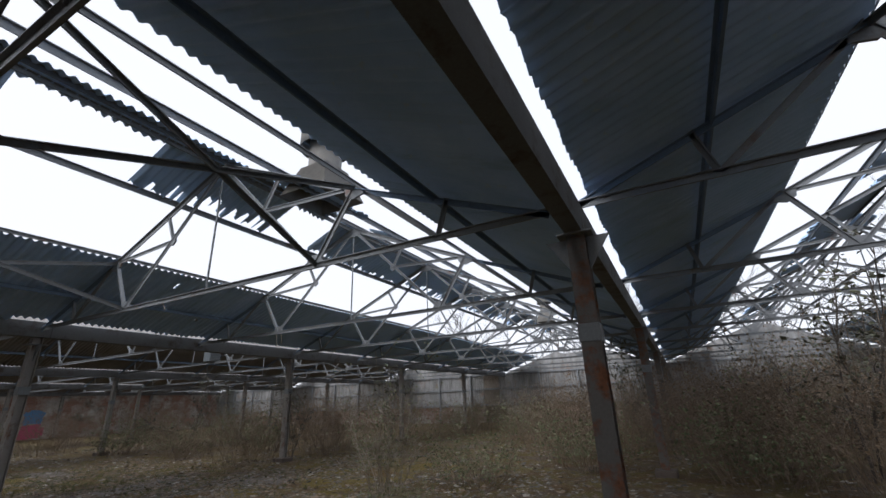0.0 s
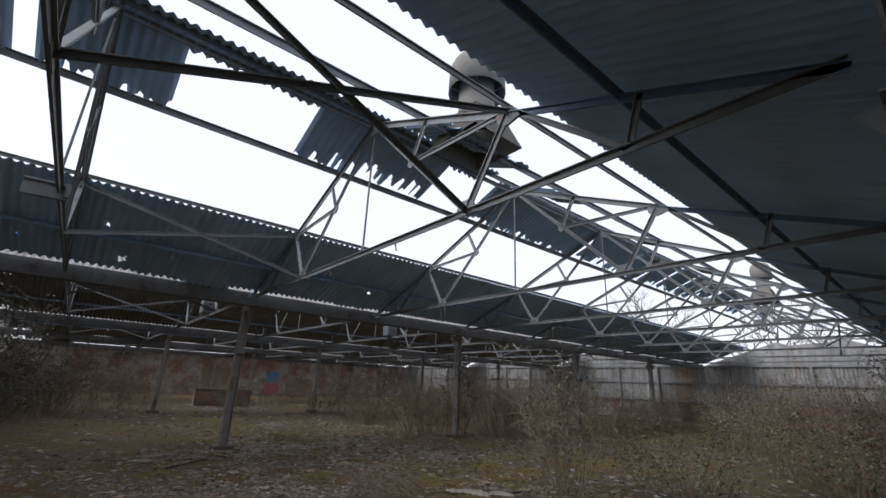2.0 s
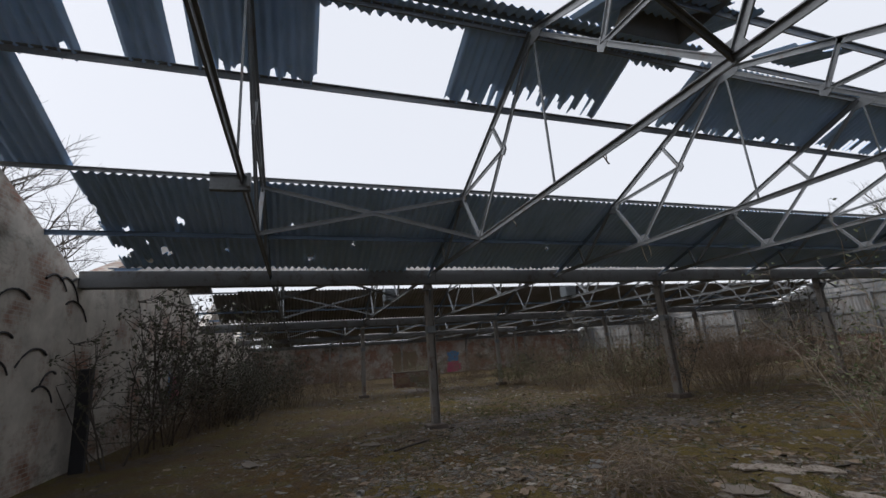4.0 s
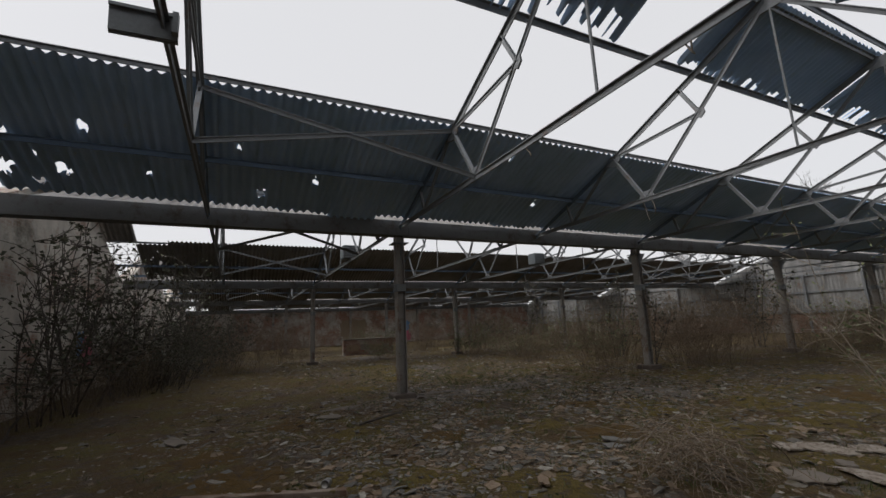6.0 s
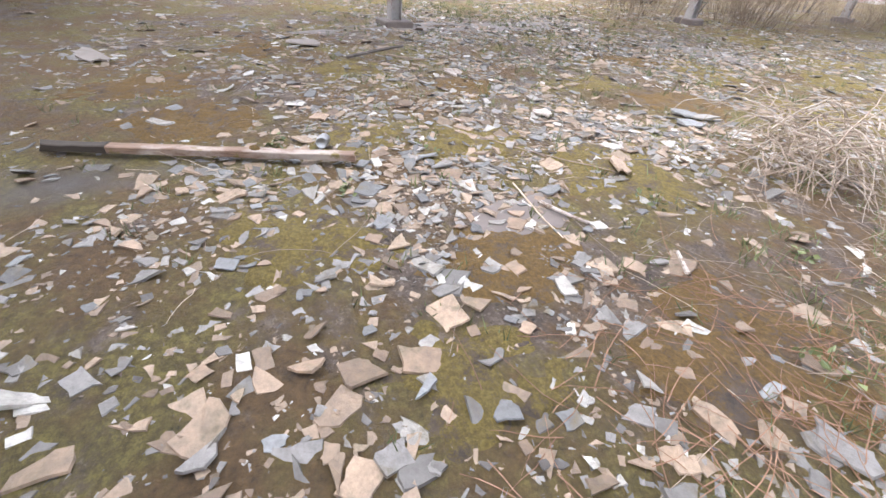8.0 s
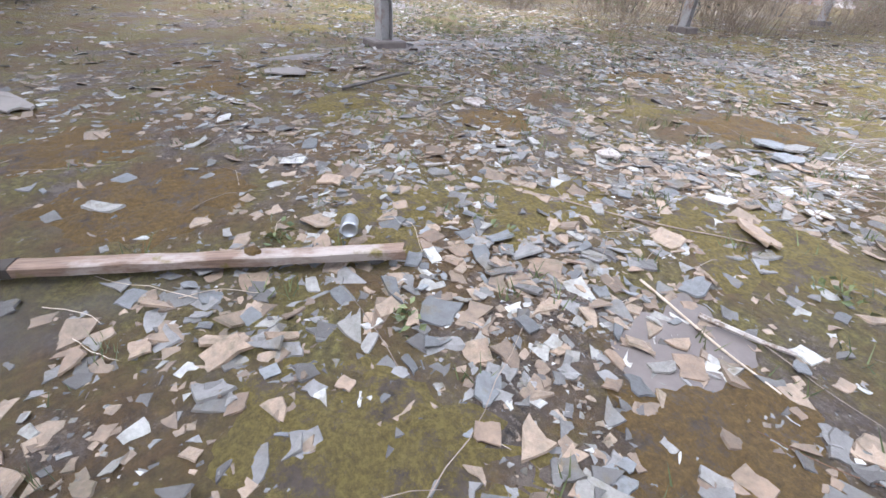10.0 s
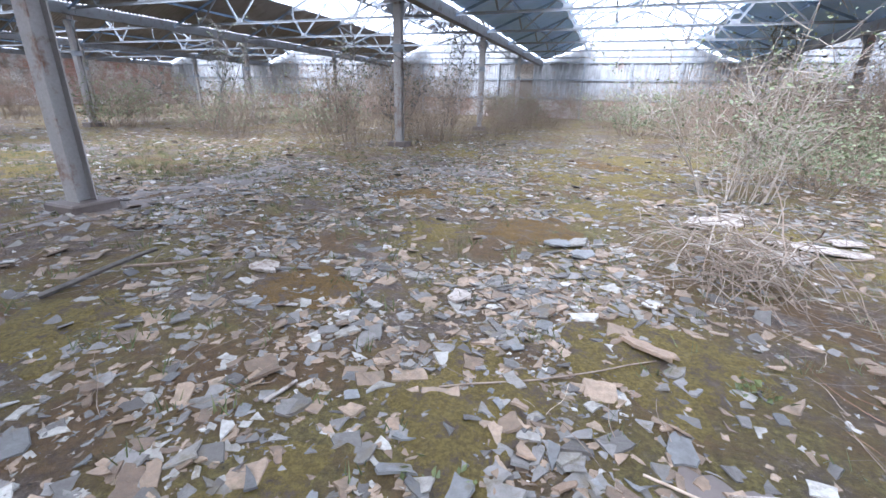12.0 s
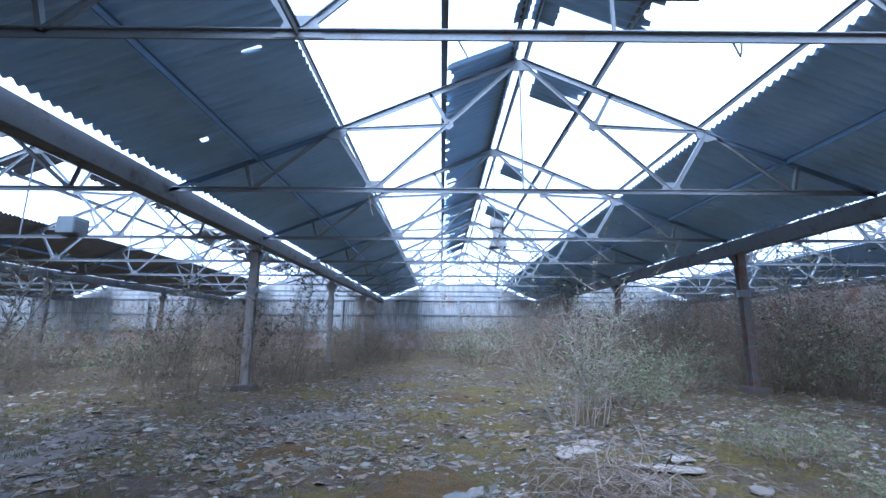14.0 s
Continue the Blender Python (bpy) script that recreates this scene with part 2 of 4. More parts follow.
def part(name, bm, material, parent=None, label="", smooth=False):
    me = bpy.data.meshes.new(name)
    bm.to_mesh(me)
    bm.free()
    me.materials.append(material)
    if smooth:
        me.polygons.foreach_set("use_smooth", [True] * len(me.polygons))
    ob = new(name, me)
    if parent:
        ob.parent = parent
    if label:
        ob["label"] = label
    return ob


def empty(name, m, label, category, group=""):
    ob = new(name)
    ob.matrix_basis = m
    return tagged(ob, label, category, group)


BOXF = [(0, 1, 3, 2), (4, 6, 7, 5), (0, 4, 5, 1), (2, 3, 7, 6), (0, 2, 6, 4), (1, 5, 7, 3)]


def add_box(bm, lo, hi):
    vs = [bm.verts.new((x, y, z)) for x in (lo[0], hi[0]) for y in (lo[1], hi[1]) for z in (lo[2], hi[2])]
    for f in BOXF:
        bm.faces.new([vs[i] for i in f])


def add_bar(bm, p, q, w, h, up=(0, 0, 1), du=0.0, dw=0.0):
    """A square bar from p to q; w across, h along up; du, dw shift it along up and across."""
    p, q = Vector(p), Vector(q)
    d = (q - p).normalized()
    side = d.cross(Vector(up))
    side = side.normalized() if side.length > 1e-4 else Vector((1, 0, 0))
    upv = side.cross(d)
    vs = []
    for c in (p, q):
        for sx in (-0.5, 0.5):
            for sz in (-0.5, 0.5):
                vs.append(bm.verts.new(c + side * (sx * w + dw) + upv * (sz * h + du)))
    for f in BOXF:
        bm.faces.new([vs[i] for i in f])


def add_angle(bm, p, q, size=0.06, t=0.009, up=(0, 0, 1)):
    """A rolled tee or double angle: flat flange and upright web."""
    add_bar(bm, p, q, size * 1.1, t, up, size / 2 - t / 2)
    add_bar(bm, p, q, t * 1.6, size, up, -t)


def box_part(name, lo, hi, material, parent=None, label="", bevel=0.0):
    bm = bmesh.new()
    add_box(bm, lo, hi)
    if bevel:
        bmesh.ops.bevel(bm, geom=bm.edges[:], offset=bevel, segments=1, affect="EDGES")
    bmesh.ops.recalc_face_normals(bm, faces=bm.faces[:])
    return part(name, bm, material, parent, label)


def bar_part(name, p, q, w, h, material, parent=None, label=""):
    bm = bmesh.new()
    add_bar(bm, p, q, w, h)
    bmesh.ops.recalc_face_normals(bm, faces=bm.faces[:])
    return part(name, bm, material, parent, label)


def angle_part(name, p, q, material, parent, size=0.06, up=(0, 0, 1)):
    bm = bmesh.new()
    add_angle(bm, p, q, size, up=up)
    bmesh.ops.recalc_face_normals(bm, faces=bm.faces[:])
    return part(name, bm, material, parent)


def plate_part(name, pts, y, t, material, parent):
    n = len(pts)
    vs = [(x, y - t / 2, z) for x, z in pts] + [(x, y + t / 2, z) for x, z in pts]
    fs = [tuple(range(n)), tuple(range(2 * n - 1, n - 1, -1))] + [(i, i + n, (i + 1) % n + n, (i + 1) % n) for i in range(n)]
    return obj(name, vs, fs, material, parent)


# ---- ground ----
def ground_z(x, y):
    near = 1.0 if -45 < x < 14 and -3 < y < 28 else 0.3
    h = 0.035 * noise.noise(Vector((x * 0.35, y * 0.35, 3))) + 0.018 * noise.noise(Vector((x * 1.4, y * 1.4, 7)))
    return near * h


def build_ground():
    def axis(lo, hi, far, step):
        inner = list(np.arange(lo, hi, step))
        return [-far, -300, -120, lo - 20, lo - 5] + inner + [hi, hi + 5, hi + 20, 120, 300, far]
    xs, ys = axis(-42, 12, 900, 0.3), axis(-5, 30, 900, 0.3)
    verts = [(x, y, ground_z(x, y)) for x in xs for y in ys]
    ny = len(ys)
    faces = [(i * ny + j, (i + 1) * ny + j, (i + 1) * ny + j + 1, i * ny + j + 1) for i in range(len(xs) - 1) for j in range(ny - 1)]
    return tagged(obj("ground", verts, faces, GROUND, smooth=True), "brown dirt floor with green moss and broken slate", "ground", kind="structure")


ground = build_ground()


# ---- walls ----
def prism_y(name, pts, y0, y1, material):
    n = len(pts)
    vs = [(x, y0, z) for x, z in pts] + [(x, y1, z) for x, z in pts]
    bm = bmesh.new()
    bv = [bm.verts.new(v) for v in vs]
    a, b = bm.faces.new(bv[:n]), bm.faces.new(bv[n:][::-1])
    for i in range(n):
        bm.faces.new((bv[i], bv[i + n], bv[(i + 1) % n + n], bv[(i + 1) % n]))
    bmesh.ops.triangulate(bm, faces=[a, b])
    bmesh.ops.recalc_face_normals(bm, faces=bm.faces[:])
    return part(name, bm, material)


wall_south = tagged(box_part("wall_south", (XW - 0.2, YS - 0.34, -0.25), (XE + 0.2, YS, 2.98), BRICK_S), "whitewashed brick gable wall with stains and ivy", "wall", kind="structure")
for b in BAYS:
    c = XR + BAY * b
    g = prism_y("gable", [(c - HALF + 0.1, 2.975), (c, ZR - 0.08), (c + HALF - 0.1, 2.975)], YS - 0.34, YS, BRICK_S)
    g.parent = wall_south
wall_west = tagged(box_part("wall_west", (XW - 0.3, YS, -0.2), (XW, YN, 3.1), BRICK_R), "stained red brick side wall of the shed", "wall", kind="structure")
wall_east = tagged(box_part("wall_east", (XE, YS, -0.2), (XE + 0.3, YN, 3.1), BRICK_R), "stained red brick side wall of the shed", "wall", kind="structure")


def build_north_wall():
    w = tagged(box_part("wall_north", (XW, YN, -0.2), (XE, YN + 0.22, 1.0), BRICK_R), "low brick wall under pale corrugated cladding", "wall", kind="structure")
    door_x = (-11.6, -10.75)
    x = XW
    while x < XE - 0.1:
        x1 = min(x + 1.07, XE)
        in_door = door_x[0] < (x + x1) / 2 < door_x[1]
        top = 3.0
        if not in_door:
            vs, n = [], 15
            for k in range(n):
                u = x + (x1 - x) * k / (n - 1)
                d = 0.02 * math.sin(2 * math.pi * u / 0.146)
                vs += [(u, YN - 0.03 + d, 1.0), (u, YN - 0.03 + d, top)]
            fs = [(2 * k, 2 * k + 2, 2 * k + 3, 2 * k + 1) for k in range(n - 1)]
            obj("cladding_sheet", vs, fs, CLAD, w)
        x += 1.07
    box_part("door_panel", (-12.0, YN + 0.0, 0.0), (-10.4, YN + 0.03, 2.1), BOARD_DIRTY, w, "grimy pale door panel")
    box_part("fanlight_board", (-12.0, YN + 0.0, 2.14), (-10.4, YN + 0.03, 2.98), BOARD, w, "white board over the door")
    for z in (1.05, 2.05, 2.95):
        box_part("rail", (XW, YN - 0.12, z), (XE, YN - 0.06, z + 0.09), STEEL, w)
    for b in range(-3, 3):
        for f in (0.25, 0.5, 0.75):
            xx = XR - HALF + BAY * b + f * BAY
            if xx < XE:
                box_part("post", (xx - 0.05, YN - 0.22, 0.0), (xx + 0.05, YN - 0.12, 3.0), STEEL, w)
    for b in BAYS:
        c = XR + BAY * b
        pts = [(c - HALF + 0.1, 3.02), (c, ZR - 0.15), (c + HALF - 0.1, 3.02)]
        if b != 0:
            g = prism_y("gable_panel", pts, YN - 0.02, YN + 0.03, CLAD)
        else:
            pts = [(c - HALF + 0.1, 3.02), (c - 1.2, 4.18), (c - 0.7, 4.0), (c + 0.9, 4.1), (c + 1.4, 4.2), (c + HALF - 0.1, 3.02)]
            g = prism_y("gable_panel", pts, YN - 0.02, YN + 0.03, CLAD)
        g.parent = w
    return w


wall_north = build_north_wall()


# ---- gutters and columns ----
def build_gutter(x):
    g = empty("valley_gutter", pose(x, 0, 0.0 if x == GUTTER_X[4] else 0.13), "long dark concrete valley gutter beam on columns", "gutter", "valley gutters")
    y = YS
    while y < YN - 0.5:
        y1 = min(y + 2 * STEP, YN)
        bm = bmesh.new()
        y_lo, y_hi = y + 0.006, y1 - 0.006
        slim = 0.63 if x == GUTTER_X[4] else 1.0
        sec = [(-0.11, 2.70), (0.11, 2.70), (0.12, 2.97), (0.09, 2.98), (0.07, 2.80), (-0.07, 2.80), (-0.09, 2.98), (-0.12, 2.97)]
        n = len(sec)
        a = [bm.verts.new((u * slim, y_lo, v)) for u, v in sec]
        b = [bm.verts.new((u * slim, y_hi, v)) for u, v in sec]
        for i in range(n):
            bm.faces.new((a[i], a[(i + 1) % n], b[(i + 1) % n], b[i]))
        bm.faces.new(a[::-1])
        bm.faces.new(b)
        bmesh.ops.recalc_face_normals(bm, faces=bm.faces[:])
        part("beam", bm, GUTTER, g)
        y = y1
    return g


for gx in GUTTER_X:
    build_gutter(gx)


def build_column(m, material=RUSTY):
    c = empty("steel_column", m, "rust-streaked grey steel column on a concrete foot", "column", "roof columns")
    bm = bmesh.new()
    s, t = 0.075, 0.012
    add_box(bm, (-s, -s, 0.1), (s, -s + t, 2.82))
    add_box(bm, (-s, s - t, 0.1), (s, s, 2.82))
    add_box(bm, (-t / 2, -s + t, 0.1), (t / 2, s - t, 2.82))
    part("shaft", bm, material, c)
    box_part("foot", (-0.19, -0.19, -0.12), (0.19, 0.19, 0.10), WETSLAB, c, "dirty concrete foot", 0.015)
    box_part("splice_band", (-0.085, -0.085, 1.82), (0.085, 0.085, 1.96), STEEL, c, "", 0.006)
    box_part("cap_plate", (-0.14, -0.14, 2.685), (0.14, 0.14, 2.70), STEEL, c)
    for sx in (-1, 1):
        plate_part("bracket", [(sx * 0.075, 2.40), (sx * 0.075, 2.68), (sx * 0.26, 2.68)], 0, 0.012, STEEL, c)
    return c


first_column = build_column(pose(GUTTER_X[3], Y0, 0), GREYCOL)
rust_column = tagged(build_column(pose(GUTTER_X[4], Y0, 0), RUSTY), "orange-rusted steel column on a concrete foot")
for gx in GUTTER_X:
    for k in range(0, 5):
        yy = Y0 + 2 * STEP * k
        if yy > YN - 0.6 or (gx in GUTTER_X[3:5] and k == 0):
            continue
        copy_thing(rust_column if gx == GUTTER_X[4] else first_column, pose(gx, yy, 0))


# ---- trusses ----
def build_truss(m):
    t = empty("roof_truss", m, "grey riveted steel roof truss with thin members", "roof truss", "roof trusses")
    zc = 2.98
    half = HALF - 0.09
    B, Q = 2.01, 1.26
    low = -0.05
    mid = lambda s: (s * B * 0.5, 0, (zc + roof_z(0) - 0.1) / 2)
    for s in (-1, 1):
        angle_part("rafter", (s * half, 0, roof_z(half) + low - 0.02), (s * EDGE, 0, roof_z(EDGE) - 0.115), SHADE_STEEL, t, 0.05)
        angle_part("rafter", (s * EDGE, 0, roof_z(EDGE) - 0.105), (s * 0.02, 0, ZR + low), STEEL, t, 0.07)
        angle_part("main_strut", (s * EDGE, 0, roof_z(EDGE) - 0.09), (s * B, 0, zc), STEEL, t, 0.05)
        angle_part("inner_tie", (s * B, 0, zc), (s * 0.03, 0, ZR - 0.08), STEEL, t, 0.042)
        angle_part("sub_tie", (s * EDGE, 0, roof_z(EDGE) + low - 0.03), mid(s), STEEL, t, 0.042)
        angle_part("sub_strut", mid(s), (s * Q, 0, roof_z(Q) + low), STEEL, t, 0.042)
        lq = (EDGE + half) / 2 + 0.1
        angle_part("outer_strut", (s * lq, 0, roof_z(lq) + low), (s * (lq - 0.12), 0, zc), STEEL, t, 0.04)
        angle_part("outer_tie", (s * (lq - 0.12), 0, zc), (s * EDGE, 0, roof_z(EDGE) + low), STEEL, t, 0.04)
        e = roof_z(EDGE) - 0.09
        plate_part("gusset", [(s * (EDGE + 0.14), e - 0.10), (s * (EDGE + 0.10), e - 0.01), (s * (EDGE - 0.16), e + 0.06), (s * (EDGE - 0.13), e - 0.07), (s * (EDGE - 0.02), e - 0.14)], 0, 0.024, STEEL, t)
        plate_part("gusset", [(s * (B - 0.17), zc - 0.03), (s * (B + 0.15), zc - 0.03), (s * (B + 0.07), zc + 0.13), (s * (B - 0.10), zc + 0.13)], 0, 0.024, STEEL, t)
        x, _, z = mid(s)
        plate_part("gusset", [(x - 0.07, z - 0.03), (x, z - 0.08), (x + 0.07, z - 0.02), (x + 0.05, z + 0.08), (x - 0.05, z + 0.08)], 0, 0.024, STEEL, t)
    angle_part("bottom_chord", (-half, 0, zc), (half, 0, zc), STEEL, t, 0.055)
    bar_part("hanger", (0, 0, zc), (0, 0, ZR - 0.1), 0.02, 0.02, STEEL, t)
    plate_part("ridge_gusset", [(-0.20, ZR - 0.14), (-0.14, ZR - 0.2), (0.14, ZR - 0.2), (0.20, ZR - 0.14), (0.05, ZR - 0.03), (-0.05, ZR - 0.03)], 0, 0.024, STEEL, t)
    return t


TRUSS_Y = [Y0 + STEP * k for k in range(-1, 8)]
first_truss = build_truss(pose(XR, TRUSS_Y[0], 0))
for b in BAYS:
    for yy in TRUSS_Y:
        if not (b == 0 and yy == TRUSS_Y[0]):
            copy_thing(first_truss, pose(XR + BAY * b, yy, 0))


# ---- purlins, braces ----
def build_purlins(b):
    g = empty("purlin_set", pose(XR + BAY * b, 0, 0), "long grey steel purlins lying on the trusses", "purlins", "purlin sets")
    y0, y1 = YS - 0.1, YN - 0.05
    for s in (-1, 1):
        for off, dz, size in ((EDGE - 0.05, 0.0, 0.045), (1.07, 0.03, 0.075), (3.6, -0.07, 0.06), (0.10, 0.03, 0.06)):
            angle_part("purlin", (s * off, y0, roof_z(off) + dz), (s * off, y1, roof_z(off) + dz), SHADE_STEEL if off > 3 else STEEL, g, size)
    for ya, yb in ((TRUSS_Y[0], TRUSS_Y[1]), (TRUSS_Y[6], TRUSS_Y[7])):
        for s in (-1, 1):
            e, c = (s * EDGE, roof_z(EDGE) - 0.08), (s * 2.01, 2.99)
            angle_part("brace", (e[0], ya, e[1]), (c[0], yb, c[1]), STEEL, g, 0.045)
            angle_part("brace", (c[0], ya, c[1]), (e[0], yb, e[1]), STEEL, g, 0.045)
    return g


for b in BAYS:
    build_purlins(b)


# ---- corrugated roof sheets ----
PITCH = 0.1172
WAVES = 7
SHEET_W = PITCH * WAVES


def sheet_mesh(name, off0, off1, seed=0, ragged_low=0.0, ragged_high=0.0, holes=0, width=WAVES, torn=(), sagged=0.095):
    """A corrugated sheet along y, from off0 (upper) to off1 (lower) measured from the ridge, on the +x side."""
    rnd = random.Random(seed)
    per, rows = 6, 26 if holes or torn else 10
    n = width * per + 1
    verts, faces = [], []
    lo_walk, hi_walk = 0.0, 0.0
    lows, highs = [], []
    for k in range(n):
        if k % 3 == 0:
            lo_walk = rnd.choice((0, rnd.random(), rnd.random() ** 2))
            hi_walk = rnd.random()
        lows.append(off1 - ragged_low * lo_walk)
        highs.append(off0 + ragged_high * hi_walk)
    gone = set()
    for _ in range(holes):
        k, q = rnd.randrange(5, n - 6), rnd.randrange(3, rows - 3)
        a, c = rnd.uniform(1.0, 3.4), rnd.uniform(0.6, 1.5)
        for dk in range(-4, 5):
            for dr in range(-2, 3):
                if (dk / a) ** 2 + (dr / c) ** 2 < rnd.uniform(0.6, 1.3):
                    gone.add((k + dk, q + dr))
    for o, u, ro, ru in torn:                 # holes at an offset and a run along the sheet, with half sizes
        for k in range(n):
            for q in range(rows):
                du, do = (k + 0.5) * PITCH / per - u, off0 + (off1 - off0) * (q + 0.5) / rows - o
                if (do / ro) ** 2 + (du / ru) ** 2 < rnd.uniform(0.55, 1.25):
                    gone.add((k, q))
    for k in range(n):
        y = k * PITCH / per
        h = 0.0215 * math.cos(2 * math.pi * k / per) + 0.04
        for r in range(rows + 1):
            o = highs[k] + (lows[k] - highs[k]) * r / rows
            jit = 0.03 if any((k + a, r + c) in gone for a in (-1, 0) for c in (-1, 0)) else 0.0
            sag = sagged * min(1.0, max(0.0, (HALF - 0.2 - o) / (HALF - 0.2 - EDGE))) if off0 > 1.5 else 0.0
            verts.append((o + rnd.uniform(-jit, jit), y + rnd.uniform(-jit, jit) * 0.6, roof_z(o) + 0.02 + h - sag))
    m = len(verts)
    verts += [(x, y, z + 0.008) for x, y, z in verts]
    rr = rows + 1
    for k in range(n - 1):
        for r in range(rows):
            if (k, r) in gone:
                continue
            q = (k * rr + r, k * rr + r + 1, (k + 1) * rr + r + 1, (k + 1) * rr + r)
            faces.append(q)
            faces.append(tuple(i + m for i in q[::-1]))
    me = bpy.data.meshes.new(name)
    me.from_pydata(verts, [], faces)
    me.materials.append(HAZED_SHEET)
    me.polygons.foreach_set("use_smooth", [True] * len(me.polygons))
    me.update()
    return me


LOWER = HALF - 0.175
WHOLE = [sheet_mesh("roof_sheet", EDGE - 0.03, LOWER, 1), sheet_mesh("roof_sheet", EDGE - 0.03, LOWER - 0.04, 2, 0.05)]
WIDE = sheet_mesh("roof_sheet", EDGE - 0.03, LOWER - 0.05, 18, 0.02)
MIDDLE = sheet_mesh("roof_sheet", EDGE - 0.03, HALF - 0.235, 7, 0.03)
SHORN = sheet_mesh("roof_sheet", EDGE + 0.17, HALF - 0.05, 17, 0.03, sagged=-0.05)
CLOSE = sheet_mesh("roof_sheet", EDGE + 0.17, HALF + 0.06, 20, sagged=-0.05)
HIGH = sheet_mesh("roof_sheet", EDGE - 0.2, LOWER, 19, 0.03)
LONG = [sheet_mesh("roof_sheet", EDGE - 0.03, LOWER + 0.125, 3)]
HOLED = [sheet_mesh("roof_sheet", EDGE - 0.03, LOWER, s, 0.04, 0.0, h) for s, h in ((4, 1), (5, 1), (6, 2))]
RAGGED = [sheet_mesh("roof_sheet", EDGE - 0.03, LOWER - 0.05, s, 0.35, 0.0, 5) for s in (8, 9)]


def put_sheet(me, parent, y, s, wide=SHEET_W):
    ob = new("roof_sheet", me)
    ob.parent = parent
    if parent.location.x < XR - 1:            # the bays to the west: same sheets, no haze in the colour
        ob.material_slots[0].link = "OBJECT"
        ob.material_slots[0].material = GREY_SHEET
    ob.matrix_basis = Matrix.Translation((0, y if s > 0 else y + wide, 0)) @ (pose(0, 0, 0) if s > 0 else pose(0, 0, 0, 0, 0, 180))
    return ob


# holes of the walked bay's west slope: offset from the ridge, y, half sizes
WEST_HOLES = [(3.42, -0.40, 0.12, 0.05), (4.17, -0.74, 0.09, 0.09), (4.42, -1.04, 0.06, 0.06), (4.19, -1.36, 0.17, 0.14), (4.12, 0.16, 0.06, 0.04), (4.33, 1.50, 0.10, 0.08),
              (2.92, 5.07, 0.045, 0.04), (3.20, -1.46, 0.35, 0.10), (3.75, -1.50, 0.3, 0.06), (4.55, -1.52, 0.3, 0.2), (3.46, 1.20, 0.03, 0.02), (3.9, -0.95, 0.04, 0.03), (3.6, -1.15, 0.03, 0.03)]


def build_slope(b, s):
    rnd = random.Random(b * 10 + s + 50)
    g = empty("roof_slope", pose(XR + BAY * b, 0, 0), "dark corrugated fibre-cement roofing with holes and gaps", "roofing", "roof slopes")
    y, i = -1.45, 0
    run = 0
    while y < YN - 0.9:
        if run <= 0:
            mode, run = rnd.choice(("gap", "gap", "shut")), rnd.randrange(3, 8)
        run -= 1
        if b == 0 and s < 0:
            mode = "gap" if y > 3.0 else "shut"
        me = rnd.choice(WHOLE) if mode == "gap" else LONG[0]
        if b == 0 and s > 0:
            me = SHORN if 2.2 < y < 3.3 else CLOSE
        if b == 0 and s < 0 and y > 3.0:
            me = WIDE
        if b == -1 and s < 0:
            me = HIGH
        if b == 1 and s < 0:
            me = MIDDLE if y < 9.0 or i % 3 else LONG[0]
        if rnd.random() < 0.10 and not (b == 0 and s > 0):
            me = rnd.choice(HOLED[:2])
        if b == 0 and s < 0:
            here = [(o, y + SHEET_W - u, ro, ru) for o, u, ro, ru in WEST_HOLES if y - 0.05 < u < y + SHEET_W + 0.05]
            if here:
                me = sheet_mesh("roof_sheet", EDGE - 0.03, LOWER - 0.05, 60 + i, 0.03, 0.0, 0, WAVES, here)
        if i == 0 and not (b == 0 and s < 0):
            me = RAGGED[1]
        put_sheet(me, g, y, s)
        y += SHEET_W - 0.02
        i += 1
    return g


for b in BAYS:
    for s in (-1, 1):
        build_slope(b, s)

# what is left of the sheets beside the ridge
FULL_R = [sheet_mesh("ridge_sheet", 0.02, 1.22, s, 0.32, 0.02, 0) for s in (21, 22, 23)]
SHORT_R = [sheet_mesh("ridge_sheet", 0.02, 0.42, s, 0.12, 0.02, 0) for s in (24, 25)]
FAR_R = [sheet_mesh("ridge_sheet", 0.30, 1.05, s, 0.28, 0.05, 0) for s in (26, 27)]
CAP_R = [sheet_mesh("ridge_sheet", 0.02, 0.31, s, 0.03, 0.0, 0) for s in (28, 29)]
STRIP_R = [sheet_mesh("ridge_sheet", 0.02, 0.21, s, 0.05, 0.0, 0) for s in (34, 35)]


# the walked bay: start y, waves, upper and lower offset, how ragged the lower edge is
WEST_RIDGE = [(-1.9, 9, 0.02, 1.14, 0.22), (-0.47, 4, 0.02, 1.12, 0.08), (0.18, 11, 0.02, 1.08, 0.16), (3.08, 7, 0.02, 1.06, 0.30), (3.92, 13, 0.02, 1.02, 0.34),
              (6.58, 9, 0.02, 1.06, 0.14), (7.63, 9, 0.02, 1.05, 0.16), (8.68, 13, 0.02, 1.07, 0.12), (10.35, 7, 0.02, 1.0, 0.3), (11.17, 10, 0.02, 1.02, 0.3),
              (12.4, 9, 0.02, 1.04, 0.25), (13.6, 8, 0.02, 1.05, 0.28), (14.7, 9, 0.02, 1.0, 0.3), (15.9, 9, 0.02, 1.0, 0.25), (17.1, 8, 0.02, 0.9, 0.3), (18.4, 9, 0.02, 1.0, 0.3), (20.4, 9, 0.02, 0.9, 0.3), (23.0, 9, 0.02, 0.6, 0.2)]
